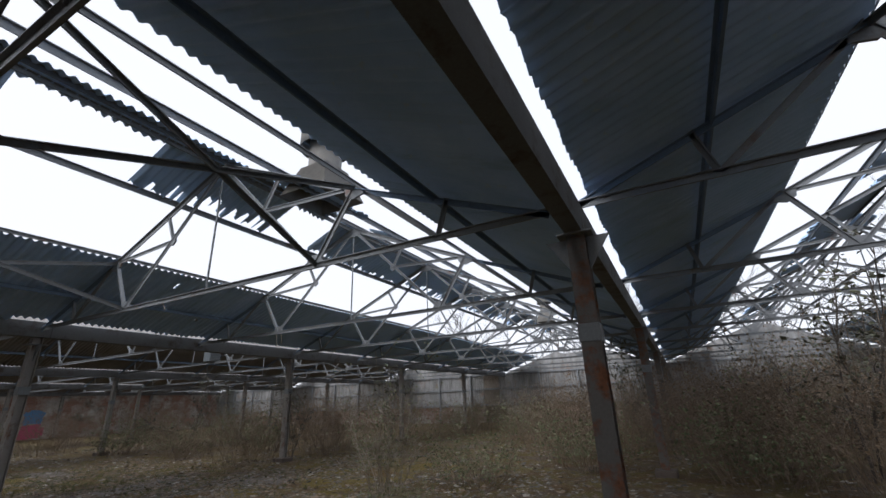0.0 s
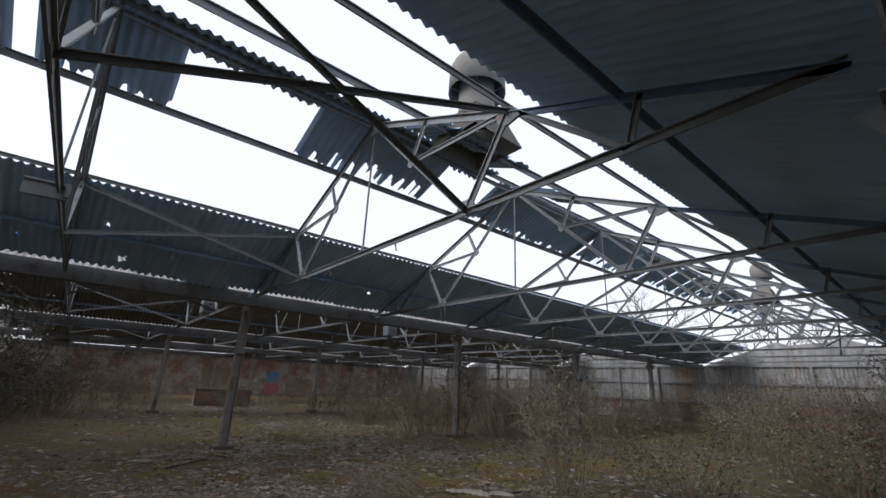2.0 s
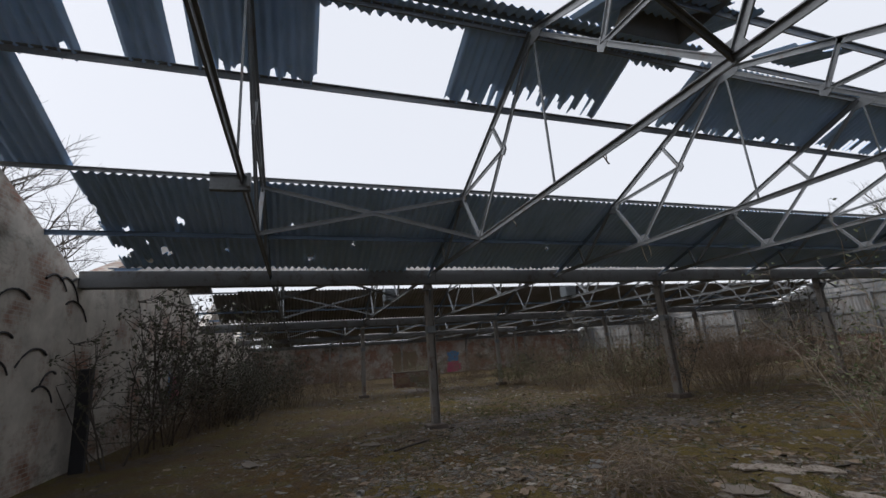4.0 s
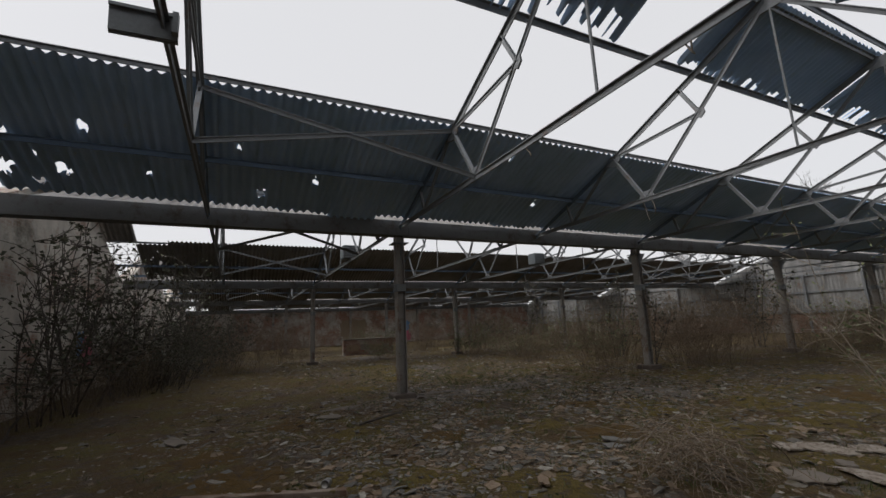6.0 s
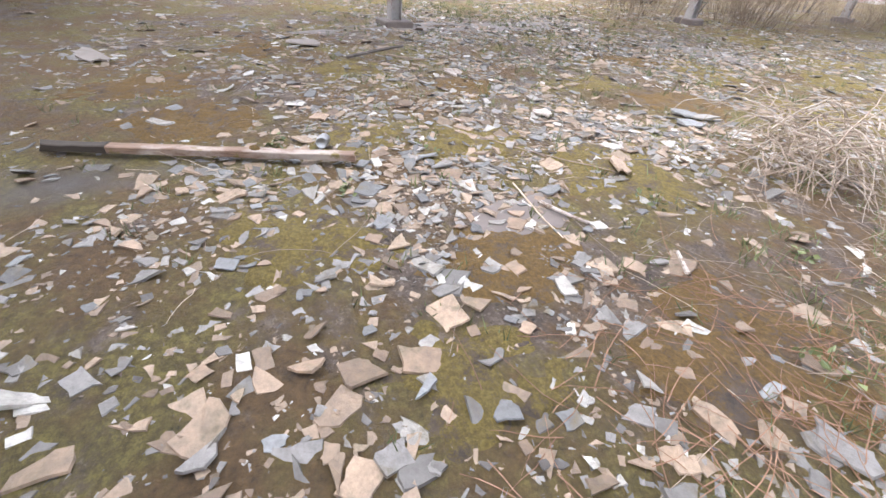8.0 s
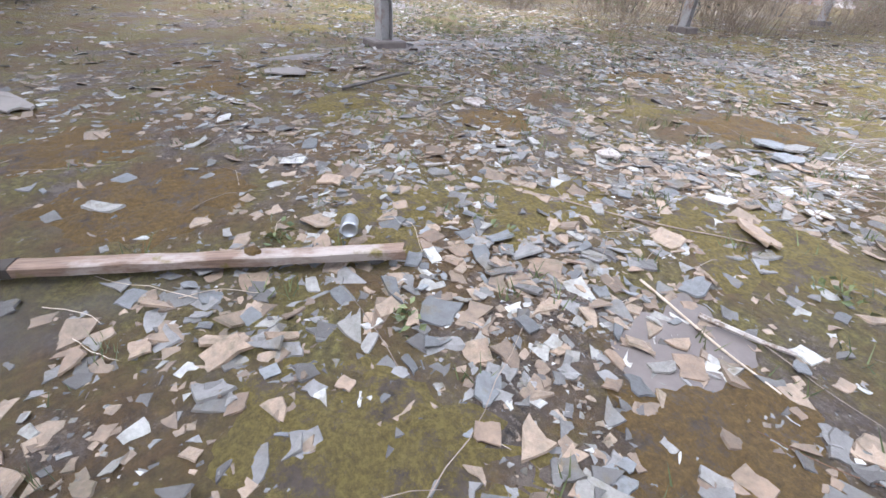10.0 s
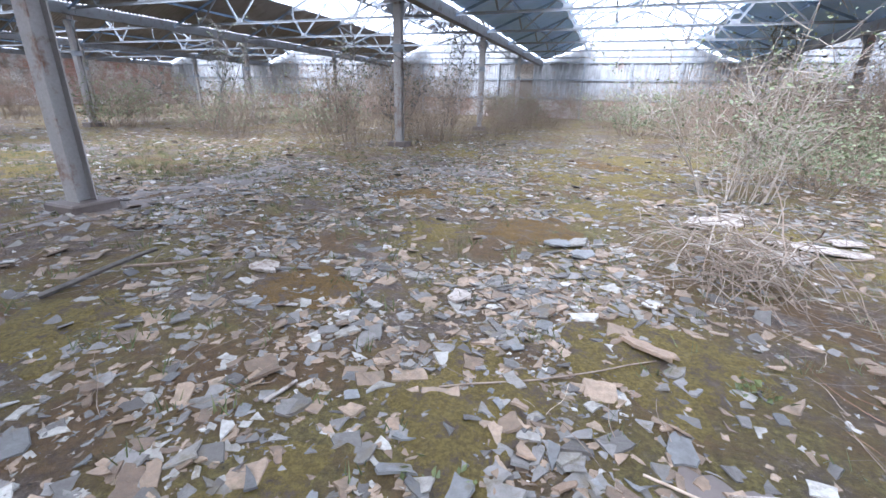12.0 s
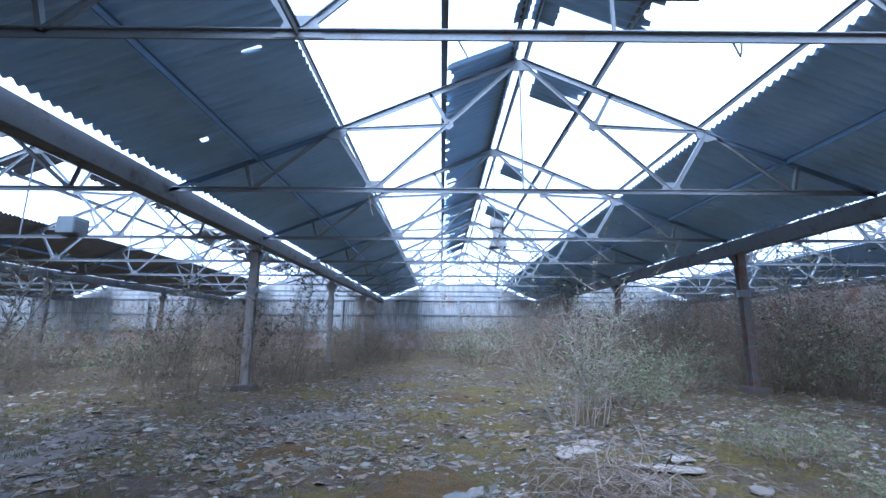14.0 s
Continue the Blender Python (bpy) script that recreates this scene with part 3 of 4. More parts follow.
EAST_RIDGE = [(4.15, 8, 0.30, 1.30, 0.25), (5.05, 7, 0.25, 1.24, 0.2), (7.0, 7, 0.30, 1.05, 0.3), (10.6, 6, 0.3, 0.9, 0.25), (14.0, 8, 0.3, 1.0, 0.25)]


def build_ridge(b):
    rnd = random.Random(90 + b)
    g = empty("ridge_roofing", pose(XR + BAY * b, 0, 0), "torn corrugated sheets hanging along the open ridge", "roofing", "ridge roofing")
    if b == 0:
        for side, rows in ((-1, WEST_RIDGE), (1, EAST_RIDGE)):
            for i, (y, waves, hi, lo, rag) in enumerate(rows):
                put_sheet(sheet_mesh("ridge_sheet", hi, lo, 200 + i, rag, 0.02, 0, waves), g, y, side, waves * PITCH)
        y = -1.9
        while y < 6.0:
            put_sheet(rnd.choice(CAP_R), g, y, 1)
            put_sheet(rnd.choice(STRIP_R), g, y, -1)
            y += SHEET_W - 0.01
    else:
        y = -1.3
        while y < YN - 1.2:
            me = rnd.choice(FULL_R + SHORT_R + FAR_R + [None, None, None])
            if me:
                put_sheet(me, g, y, -1)
            if rnd.random() < 0.35:
                put_sheet(rnd.choice(CAP_R), g, y, 1)
            y += SHEET_W - 0.01
    for s in (-1, 1):
        put_sheet(VERGE, g, YS - 0.15, s)
    return g


VERGE = sheet_mesh("ridge_sheet", 0.02, EDGE + 0.05, 31, 0.0, 0.0, 1)
for b in BAYS:
    build_ridge(b)


# ---- plants ----
def tube(verts, faces, pts, r0, r1, sides=3):
    base = len(verts)
    n = len(pts)
    for i, p in enumerate(pts):
        d = (pts[min(i + 1, n - 1)] - pts[max(i - 1, 0)]).normalized()
        a = d.orthogonal().normalized()
        c = d.cross(a)
        r = r0 + (r1 - r0) * i / (n - 1)
        for k in range(sides):
            th = 2 * math.pi * k / sides
            verts.append(p + a * (r * math.cos(th)) + c * (r * math.sin(th)))
    for i in range(n - 1):
        for k in range(sides):
            q, w = base + i * sides + k, base + i * sides + (k + 1) % sides
            faces.append((q, w, w + sides, q + sides))


def stem_line(rnd, p, d, length, steps, wander, droop):
    pts = [p.copy()]
    d = d.normalized()
    for _ in range(steps):
        d = (d + Vector((rnd.gauss(0, wander), rnd.gauss(0, wander), rnd.gauss(0, wander) - droop))).normalized()
        p = p + d * (length / steps)
        pts.append(p.copy())
    return pts


def add_leaf(verts, faces, p, rnd, size):
    d = Vector((rnd.gauss(0, 1), rnd.gauss(0, 1), rnd.gauss(0, 0.6))).normalized()
    side = d.orthogonal().normalized()
    side.rotate(Matrix.Rotation(rnd.random() * 6.28, 3, d))
    up = d.cross(side)
    w = size * rnd.uniform(0.22, 0.36)
    b = len(verts)
    verts.extend((p, p + d * size * 0.5 + side * w + up * w * 0.3, p + d * size, p + d * size * 0.5 - side * w + up * w * 0.3))
    faces.extend(((b, b + 1, b + 2), (b, b + 2, b + 3)))


def shrub(name, seed, m, label, group, stems, height, spread, twigs, leaves, leaf_mat, leaf_size, stem_mat=TWIG, thick=0.008, droop=0.02, lean=0.35):
    rnd = random.Random(seed)
    ob = empty(name, m, label, "shrub", group)
    v, f, lv, lf, wv, wf = [], [], [], [], [], []
    for _ in range(stems):
        a, rr = rnd.random() * 6.28, spread * 0.45 * rnd.random() ** 0.7
        p = Vector((rr * math.cos(a), rr * math.sin(a), -0.03))
        d = Vector((math.cos(a) * lean * rnd.random() * 2, math.sin(a) * lean * rnd.random() * 2, 1.0))
        pts = stem_line(rnd, p, d, height * rnd.uniform(0.45, 1.1), 6, 0.13, droop)
        r = thick * rnd.uniform(0.5, 1.3)
        tube(v, f, pts, r, r * 0.35)
        for _ in range(twigs):
            i = rnd.randrange(2, 7)
            q = pts[i]
            dd = Vector((rnd.gauss(0, 1), rnd.gauss(0, 1), rnd.uniform(0.0, 1.2)))
            tw = stem_line(rnd, q, dd, height * rnd.uniform(0.10, 0.32), 3, 0.22, droop)
            tube(wv, wf, tw, r * 0.5, r * 0.2)
            for _ in range(leaves):
                add_leaf(lv, lf, tw[rnd.randrange(1, 4)] + Vector((rnd.gauss(0, 0.02), rnd.gauss(0, 0.02), rnd.gauss(0, 0.02))), rnd, leaf_size * rnd.uniform(0.6, 1.3))
        if stems <= 30:
            obj("stem", v, f, stem_mat, ob)
            v, f = [], []
    if v:
        tagged(obj("branchwork", v, f, stem_mat, ob), kind="stuff")
    tagged(obj("brushwood", wv, wf, stem_mat, ob), kind="stuff")
    if lv:
        tagged(obj("foliage", lv, lf, leaf_mat, ob), kind="stuff")
    return ob


def scatter(proto, spots, seed):
    """Copies of a plant at (x, y, scale)."""
    rnd = random.Random(seed)
    for x, y, sc in spots:
        mm = pose(x, y, ground_z(x, y), 0, 0, rnd.uniform(0, 360)) @ Matrix.Diagonal((sc, sc, sc * rnd.uniform(0.9, 1.1), 1))
        copy_thing(proto, mm)


main_shrub = shrub("leafy_shrub", 11, pose(-5.0, 7.15, 0), "half-bare shrub with sage-green leaves and pale twigs", "leafy shrubs", 24, 2.25, 0.8, 15, 4, LEAF, 0.042, STRAW_MID, 0.0075, 0.004, 0.27)
thicket = shrub("brown_thicket", 12, pose(-11.4, 9.6, 0), "dense bare brown thicket growing through the floor", "brown thickets", 85, 1.8, 2.4, 8, 2, BROWNLEAF, 0.04, BRUSH, 0.005, 0.008, 0.36)
greenish = shrub("green_thicket", 13, pose(-13.6, 11.5, 0), "bushy green-brown bramble thicket on the dirt floor", "green thickets", 70, 1.5, 1.9, 6, 5, LEAF, 0.06, TWIG, 0.007, 0.03, 0.5)
dark_bush = shrub("dark_evergreen_bush", 14, pose(5.2, 11.4, 0), "large dark green evergreen bush with dense leaves", "evergreen bushes", 48, 2.4, 2.3, 8, 7, DARKLEAF, 0.06, BARK, 0.012, 0.02, 0.4)
sapling = shrub("bare_sapling", 15, pose(-12.6, -1.2, 0), "thin bare branching sapling before the wall", "bare saplings", 5, 3.0, 0.7, 18, 4, DARKLEAF, 0.095, BARK, 0.020, 0.0, 0.30)

scatter(thicket, [(-10.2, 11.6, 0.9), (-14.9, 9.8, 0.8), (-9.6, 14.6, 0.9), (-11.9, 14.0, 1.1), (-8.6, 18.5, 0.8), (-6.9, 23.5, 0.9),
                  (-2.6, 12.4, 1.15), (-1.2, 15.5, 1.2), (0.7, 12.2, 1.3), (1.9, 14.6, 1.3), (3.6, 11.2, 1.3), (-3.4, 17.0, 1.2),
                  (-18.6, 14.5, 1.1), (-15.0, 16.5, 1.2), (-21.0, 12.2, 1.1), (-23.5, 9.6, 1.0), (-24.8, 15.0, 1.1), (-13.4, 19.5, 1.2), (-17.6, 21.0, 1.2),
                  (-27.5, 12.0, 1.1), (-29.5, 17.0, 1.1), (-22.0, 2.8, 0.9), (-24.6, 4.2, 0.95), (-19.0, 1.2, 0.9), (0.4, 19.0, 1.2), (-4.6, 21.5, 1.1), (-33.0, 9.0, 1.1),
                  (4.6, 7.4, 1.2), (6.2, 13.2, 1.4), (1.2, 22.0, 1.3), (-1.8, 25.5, 1.2), (-7.6, 26.5, 0.8), (-11.2, 23.4, 1.0), (-31.5, 3.5, 1.0), (2.2, 9.0, 1.35), (3.4, 12.6, 1.4), (1.6, 16.4, 1.3), (2.9, 7.2, 1.2), (0.2, 14.0, 1.3), (-13.0, -1.3, 0.6), (-14.6, -1.1, 0.7), (-11.7, -1.5, 0.5), (-15.8, -0.9, 0.75), (-11.2, 12.6, 1.05), (-14.0, 13.0, 1.1), (-9.6, 17.0, 0.9), (-3.9, 13.8, 1.0), (-2.0, 13.6, 1.15), (1.4, 11.0, 1.2), (0.3, 10.6, 1.0), (-9.0, 22.4, 1.0), (-5.6, 25.2, 1.0)], 3)
scatter(greenish, [(-3.7, 8.4, 0.75), (-2.2, 10.6, 0.9), (-16.2, 10.6, 0.9), (-19.6, 10.2, 1.0), (-5.5, 16.5, 1.1), (-6.4, 20.2, 1.1), (-9.9, 20.5, 1.0), (0.9, 9.6, 1.0),
                   (-22.4, 17.4, 1.1), (-12.2, 26.0, 1.1), (-3.0, 24.0, 1.2), (2.8, 18.4, 1.3), (-26.0, 7.6, 1.0), (-20.4, 6.6, 0.6), (-3.6, 5.6, 0.38), (-3.9, 4.2, 0.30)], 4)
scatter(dark_bush, [(3.9, 14.6, 1.1), (6.6, 9.4, 1.2), (5.6, 17.0, 1.3), (3.2, 21.0, 1.3), (-16.9, -0.8, 0.95), (-18.6, -0.6, 1.1), (-20.6, 0.4, 1.0), (7.0, 6.6, 1.1), (-23.6, 0.2, 1.1), (-15.4, -0.5, 0.75)], 5)
scatter(sapling, [(-13.6, -1.3, 1.05), (-14.5, -0.9, 0.95), (-11.9, -1.4, 0.8), (-15.7, -1.2, 1.1), (-16.4, -0.2, 1.0), (-17.7, -0.9, 1.15), (2.4, 10.4, 1.2), (4.2, 14.2, 1.3), (-1.6, 18.0, 1.2), (-10.7, -1.5, 0.75), (-12.2, 17.6, 1.0), (-13.4, 12.2, 0.85), (-16.9, 11.0, 0.9), (-10.9, 10.6, 0.6)], 6)


def bare_tree(name, seed, m, height):
    rnd = random.Random(seed)
    ob = empty(name, m, "tall leafless tree with fine branching twigs", "tree", "bare trees")
    tv, tf, v, f = [], [], [], []
    trunk = stem_line(rnd, Vector((0, 0, -0.1)), Vector((0, 0, 1)), height * 0.75, 8, 0.06, 0)
    tube(tv, tf, trunk, height * 0.018, height * 0.005, 6)

    def grow(p, d, length, r, depth):
        pts = stem_line(rnd, p, d, length, 4, 0.16, -0.04)
        tube(v, f, pts, r, r * 0.45)
        if depth:
            for _ in range(4 if depth > 1 else 5):
                q = pts[rnd.randrange(1, 5)]
                dd = (pts[-1] - pts[0]).normalized() + Vector((rnd.gauss(0, 0.55), rnd.gauss(0, 0.55), rnd.gauss(0.15, 0.4)))
                grow(q, dd, length * rnd.uniform(0.45, 0.7), r * 0.5, depth - 1)
    for i in range(2, 9):
        for _ in range(2):
            a = rnd.random() * 6.28
            grow(trunk[i], Vector((math.cos(a), math.sin(a), rnd.uniform(0.4, 1.1))), height * rnd.uniform(0.2, 0.36), height * 0.006, 3)
    obj("trunk", tv, tf, BARK, ob)
    obj("crown", v, f, BARK, ob)
    return ob


tree = bare_tree("bare_tree", 3, pose(-3.6, 31.5, 0), 8.5)
scatter(tree, [(1.5, 33.0, 1.1), (-8.5, 34.0, 0.9), (9.9, 24.0, 1.0), (13.5, 13.0, 1.05), (12.4, 19.0, 1.1), (-14.0, 33.0, 1.0), (5.2, 31.6, 1.0), (-12.5, -6.0, 0.8), (-17.5, -6.5, 0.8), (15.0, 7.0, 1.1), (-24.0, 34.0, 1.0), (14.0, 29.0, 1.2)], 8)


# ---- fallen things on the floor ----
def twig_pile():
    rnd = random.Random(33)
    ob = empty("twig_pile", pose(-5.63, 4.32, 0), "tangled pile of pale dry curved bramble stems", "twig pile")
    for g in range(190):
        v, f = [], []
        a = rnd.random() * 6.28
        p = Vector((rnd.gauss(0, 0.17), rnd.gauss(0, 0.17), rnd.uniform(0.04, 0.36)))
        d = Vector((math.cos(a), math.sin(a), rnd.uniform(0.1, 0.75)))
        pts = stem_line(rnd, p, d, rnd.uniform(0.3, 0.8), 8, 0.2, 0.2)
        for q in pts:
            q.z = max(q.z, 0.012)
        tube(v, f, pts, rnd.uniform(0.0022, 0.0055), 0.0014, 4)
        obj("stem", v, f, (TWIG, BRUSH, STRAW_MID)[g % 3], ob)
    return ob


twig_pile()


def dry_stems(name, cx, cy, sx, sy, count, seed, material, length, label):
    rnd = random.Random(seed)
    v, f = [], []
    for _ in range(count):
        p = Vector((cx + rnd.gauss(0, sx), cy + rnd.gauss(0, sy), 0))
        p.z = ground_z(p.x, p.y) + 0.005
        a = rnd.random() * 6.28
        pts = stem_line(rnd, p, Vector((math.cos(a), math.sin(a), rnd.uniform(0.0, 0.5))), length * rnd.uniform(0.4, 1.3), 6, 0.14, 0.06)
        for q in pts:
            q.z = max(q.z, ground_z(q.x, q.y) + 0.006)
        tube(v, f, pts, 0.0017, 0.0008)
    return tagged(obj(name, v, f, material), label, "dry stems", kind="stuff")


RED = mat_bark("reddish_dry_stem", (0.15, 0.075, 0.04), (0.28, 0.165, 0.10))
dry_stems("dry_stems", -4.76, 2.63, 0.30, 0.42, 330, 41, RED, 0.26, "reddish dry bramble stems lying over rubble")
dry_stems("dry_stems", -4.46, 4.03, 0.55, 0.6, 300, 42, BRUSH, 0.42, "pale dry stems lying over moss and rubble")
dry_stems("dry_stems", -8.16, 6.13, 2.6, 3.2, 420, 43, TWIG, 0.35, "scattered dry brown twigs on the floor")
dry_stems("dry_stems", -6.36, 2.53, 1.2, 1.2, 26, 44, STRAW, 0.25, "scattered pale dry stalks on the floor")


def grass(cx, cy, sx, sy, count, seed):
    rnd = random.Random(seed)
    v, f = [], []
    for _ in range(count):
        tx, ty = cx + rnd.gauss(0, sx), cy + rnd.gauss(0, sy)
        for _ in range(7):
            p = Vector((tx + rnd.gauss(0, 0.025), ty + rnd.gauss(0, 0.025), 0))
            p.z = ground_z(p.x, p.y) - 0.005
            h = rnd.uniform(0.03, 0.10)
            d = Vector((rnd.gauss(0, 0.5), rnd.gauss(0, 0.5), 1)).normalized() * h
            s = d.orthogonal().normalized() * 0.003
            b = len(v)
            v.extend((p - s, p + s, p + d))
            f.append((b, b + 1, b + 2))
    return tagged(obj("grass", v, f, GRASS), "short sparse green grass among moss", "grass", kind="stuff")


grass(-4.0, 4.6, 0.8, 1.4, 600, 51)
grass(-7.5, 5.0, 2.5, 2.8, 500, 52)
grass(-13.0, 6.0, 2.5, 1.6, 900, 53)


def shard_shape(rnd, size):
    """Outline, top and bottom of a thin broken slab: a torn quadrilateral with chipped sides."""
    asp = rnd.uniform(0.38, 0.95)
    t = size * rnd.uniform(0.035, 0.08)
    corners = [(size * 0.5 * sx * rnd.uniform(0.7, 1.12), size * 0.5 * asp * sy * rnd.uniform(0.7, 1.12)) for sx, sy in ((-1, -1), (1, -1), (1, 1), (-1, 1))]
    if rnd.random() < 0.3:
        corners.pop(rnd.randrange(4))
    ring = []
    for i, p in enumerate(corners):
        q = corners[(i + 1) % len(corners)]
        ring.append((p[0] + rnd.gauss(0, 0.03) * size, p[1] + rnd.gauss(0, 0.03) * size))
        for u in (0.33, 0.68) if size > 0.035 else ():
            if rnd.random() < 0.75:
                u += rnd.uniform(-0.12, 0.12)
                k = size * rnd.gauss(0, 0.05)
                dx, dy = q[0] - p[0], q[1] - p[1]
                ln = math.hypot(dx, dy) + 1e-6
                ring.append((p[0] + u * dx - k * dy / ln, p[1] + u * dy + k * dx / ln))
    n = len(ring)
    bend = rnd.gauss(0, 0.25)
    v = [(x, y, bend * (x * x) / size) for x, y in ring] + [(x * 0.95, y * 0.95, t * rnd.uniform(0.75, 1.2) + bend * (x * x) / size) for x, y in ring]
    v += [(0, 0, 0), (0, 0, t)]
    f = [(i, (i + 1) % n, (i + 1) % n + n, i + n) for i in range(n)]
    f += [((i + 1) % n, i, 2 * n) for i in range(n)] + [(i + n, (i + 1) % n + n, 2 * n + 1) for i in range(n)]
    return v, f


def timber():
    ob = empty("timber_beam", look((-6.715, 1.99, 0.033), (-7.32, 0.66, 0.033)) @ pose(0, 0, 0), "weathered timber beam with flaking white paint on moss", "beam")
    rnd = random.Random(5)

    def length(name, z0, z1, n, material, fat, label=""):
        bm = bmesh.new()
        rings = []
        for i in range(n + 1):
            z = z0 + (z1 - z0) * i / n
            w, h = fat * (0.029 + rnd.uniform(-0.003, 0.003)), fat * (0.019 + rnd.uniform(-0.003, 0.003))
            rag = rnd.uniform(-0.03, 0.03) if z in (0.0, -1.47) else 0.0
            rings.append([bm.verts.new((x * w, y * h, z + (rag + rnd.uniform(-0.02, 0.02) if rag else 0))) for x, y in ((-1, -0.8), (-0.8, -1), (0.8, -1), (1, -0.8), (1, 0.8), (0.8, 1), (-0.8, 1), (-1, 0.8))])
        for a, b in zip(rings, rings[1:]):
            for k in range(8):
                bm.faces.new((a[k], a[(k + 1) % 8], b[(k + 1) % 8], b[k]))
        bm.faces.new(rings[0][::-1])
        bm.faces.new(rings[-1])
        bmesh.ops.recalc_face_normals(bm, faces=bm.faces[:])
        part(name, bm, material, ob, label)

    length("beam", 0.0, -1.19, 14, WOOD_LONG, 1.0)
    length("rotten_end", -1.17, -1.47, 6, ROTTEN, 1.06, "blackened rotten end")
    bm = bmesh.new()
    bmesh.ops.create_icosphere(bm, subdivisions=4, radius=0.024)
    for v in bm.verts:
        v.co *= 1 + 0.5 * noise.noise(v.co * 45) + 0.25 * noise.noise(v.co * 120)
        v.co.y *= 0.5
    bmesh.ops.translate(bm, verts=bm.verts[:], vec=(0.006, 0.021, -0.47))
    part("moss_tuft", bm, OCHRE, ob, "ochre tuft of moss")
    return ob


def mat_wood_long():
    m = Mat("flaking_painted_timber", 0.8)
    g = m.noise(6, 8, 0.7, (20, 20, 1))
    a = m.ramp(g, (0.3, (0.09, 0.055, 0.036)), (0.7, (0.25, 0.165, 0.11)))
    a = m.mix(mask(m, m.noise(3.4, 6, 0.7, (1, 1, 0.5)), 0.49, 0.61), a, (0.29, 0.24, 0.20))
    a = m.mix(mask(m, m.noise(6, 6), 0.62, 0.70), a, (0.13, 0.10, 0.02))
    return m.colour(a).bump(g, 0.5, 0.006).m


WOOD_LONG = mat_wood_long()
ROTTEN = mat_plain("rotten_dark_wood", (0.055, 0.042, 0.03), 0.95, 0, 0.6)
timber()


def board(x, y, sx, sy, turn, tilt, material, name="broken_board", label="broken pale plasterboard sheet lying on rubble", cat="board"):
    rnd = random.Random(int(abs(x * 100 + y * 10)))
    n = 15
    ring = []
    for i in range(n):
        a = 6.283185 * (i + rnd.uniform(-0.3, 0.3)) / n
        k = rnd.uniform(0.36, 0.58)
        c, d = math.cos(a), math.sin(a)
        m = max(abs(c), abs(d)) ** 0.75
        ring.append((sx * k * c / m, sy * k * d / m))
    v = [(a, b, rnd.uniform(-0.004, 0.004)) for a, b in ring] + [(a * 0.98, b * 0.98, 0.011 + rnd.uniform(-0.004, 0.006)) for a, b in ring]
    f = [tuple(range(n - 1, -1, -1)), tuple(range(n, 2 * n))] + [(i, (i + 1) % n, (i + 1) % n + n, i + n) for i in range(n)]
    ob = obj(name, v, f, material)
    ob.matrix_basis = pose(x, y, ground_z(x, y) + 0.022, tilt, tilt * 0.6, turn)
    return tagged(ob, label, cat, "broken boards")


board(-5.41, 5.78, 0.42, 0.22, 10, 3, BOARD)
board(-4.88, 5.25, 0.55, 0.20, -25, -3, BOARD)
board(-5.21, 6.08, 0.30, 0.18, 40, 4, BOARD)
board(-5.14, 4.91, 0.34, 0.22, 60, 4, BOARD_DIRTY)
board(-6.62, 4.58, 0.20, 0.13, 20, 2, SLATE)
board(-6.50, 4.66, 0.17, 0.12, 80, -4, PALE)
board(-6.44, 4.42, 0.19, 0.13, 45, 3, SLATE)
board(-9.30, 0.66, 0.50, 0.16, 25, 2, BOARD_DIRTY)
board(-5.61, 5.58, 0.24, 0.16, 75, 5, BOARD)
board(-4.61, 5.53, 0.26, 0.15, 15, 4, BOARD)
board(-5.16, 5.43, 0.22, 0.13, 120, 6, BOARD_DIRTY)
board(-4.46, 4.73, 0.20, 0.14, 40, 5, BOARD_DIRTY)
board(-9.51, 2.43, 0.30, 0.20, 70, 3, BOARD_DIRTY)
board(-8.23, 3.47, 0.17, 0.12, 20, 9, BOARD)
board(-7.01, 3.53, 0.15, 0.11, 70, 8, BOARD)
board(-6.12, 3.35, 0.26, 0.09, 140, 8, TERRA)


def slab(x, y, sx, sy, turn, label):
    n = 60
    ring = []
    for i in range(n):
        a = 6.283185 * i / n
        k = 1 + 0.30 * noise.noise(Vector((x + 1.6 * math.cos(a), y + 1.6 * math.sin(a), 1))) + 0.22 * noise.noise(Vector((x + 7 * math.cos(a), y + 7 * math.sin(a), 4)))
        ring.append((sx * k * math.cos(a), sy * k * math.sin(a)))
    c, s = math.cos(radians(turn)), math.sin(radians(turn))
    v = []
    for sc, dz in ((1.0, -0.012), (0.9, 0.003), (0.5, 0.004)):
        for a, b in ring:
            px, py = x + sc * (a * c - b * s), y + sc * (a * s + b * c)
            v.append((px, py, ground_z(px, py) + dz))
    v.append((x, y, ground_z(x, y) + 0.004))
    f = []
    for r in (0, 1):
        f += [(r * n + i, r * n + (i + 1) % n, (r + 1) * n + (i + 1) % n, (r + 1) * n + i) for i in range(n)]
    f += [(2 * n + i, 2 * n + (i + 1) % n, 3 * n) for i in range(n)]
    ob = obj("concrete_patch", v, f, WETSLAB, smooth=True)
    return tagged(ob, label, "concrete floor", "bare floor patches", "structure")


slab(-8.36, 7.33, 0.85, 0.40, 10, "damp bare concrete showing through the dirt floor")
slab(-10.45, 5.0, 0.34, 2.6, 4, "bare concrete strip along the column line")
slab(-5.90, 2.50, 0.19, 0.29, 20, "damp bare concrete showing through the dirt floor")
slab(-21.66, 6.43, 1.3, 0.8, 0, "pale bare concrete patch on the floor")
slab(-15.56, 6.53, 1.0, 0.45, 0, "pale bare concrete patch on the floor")


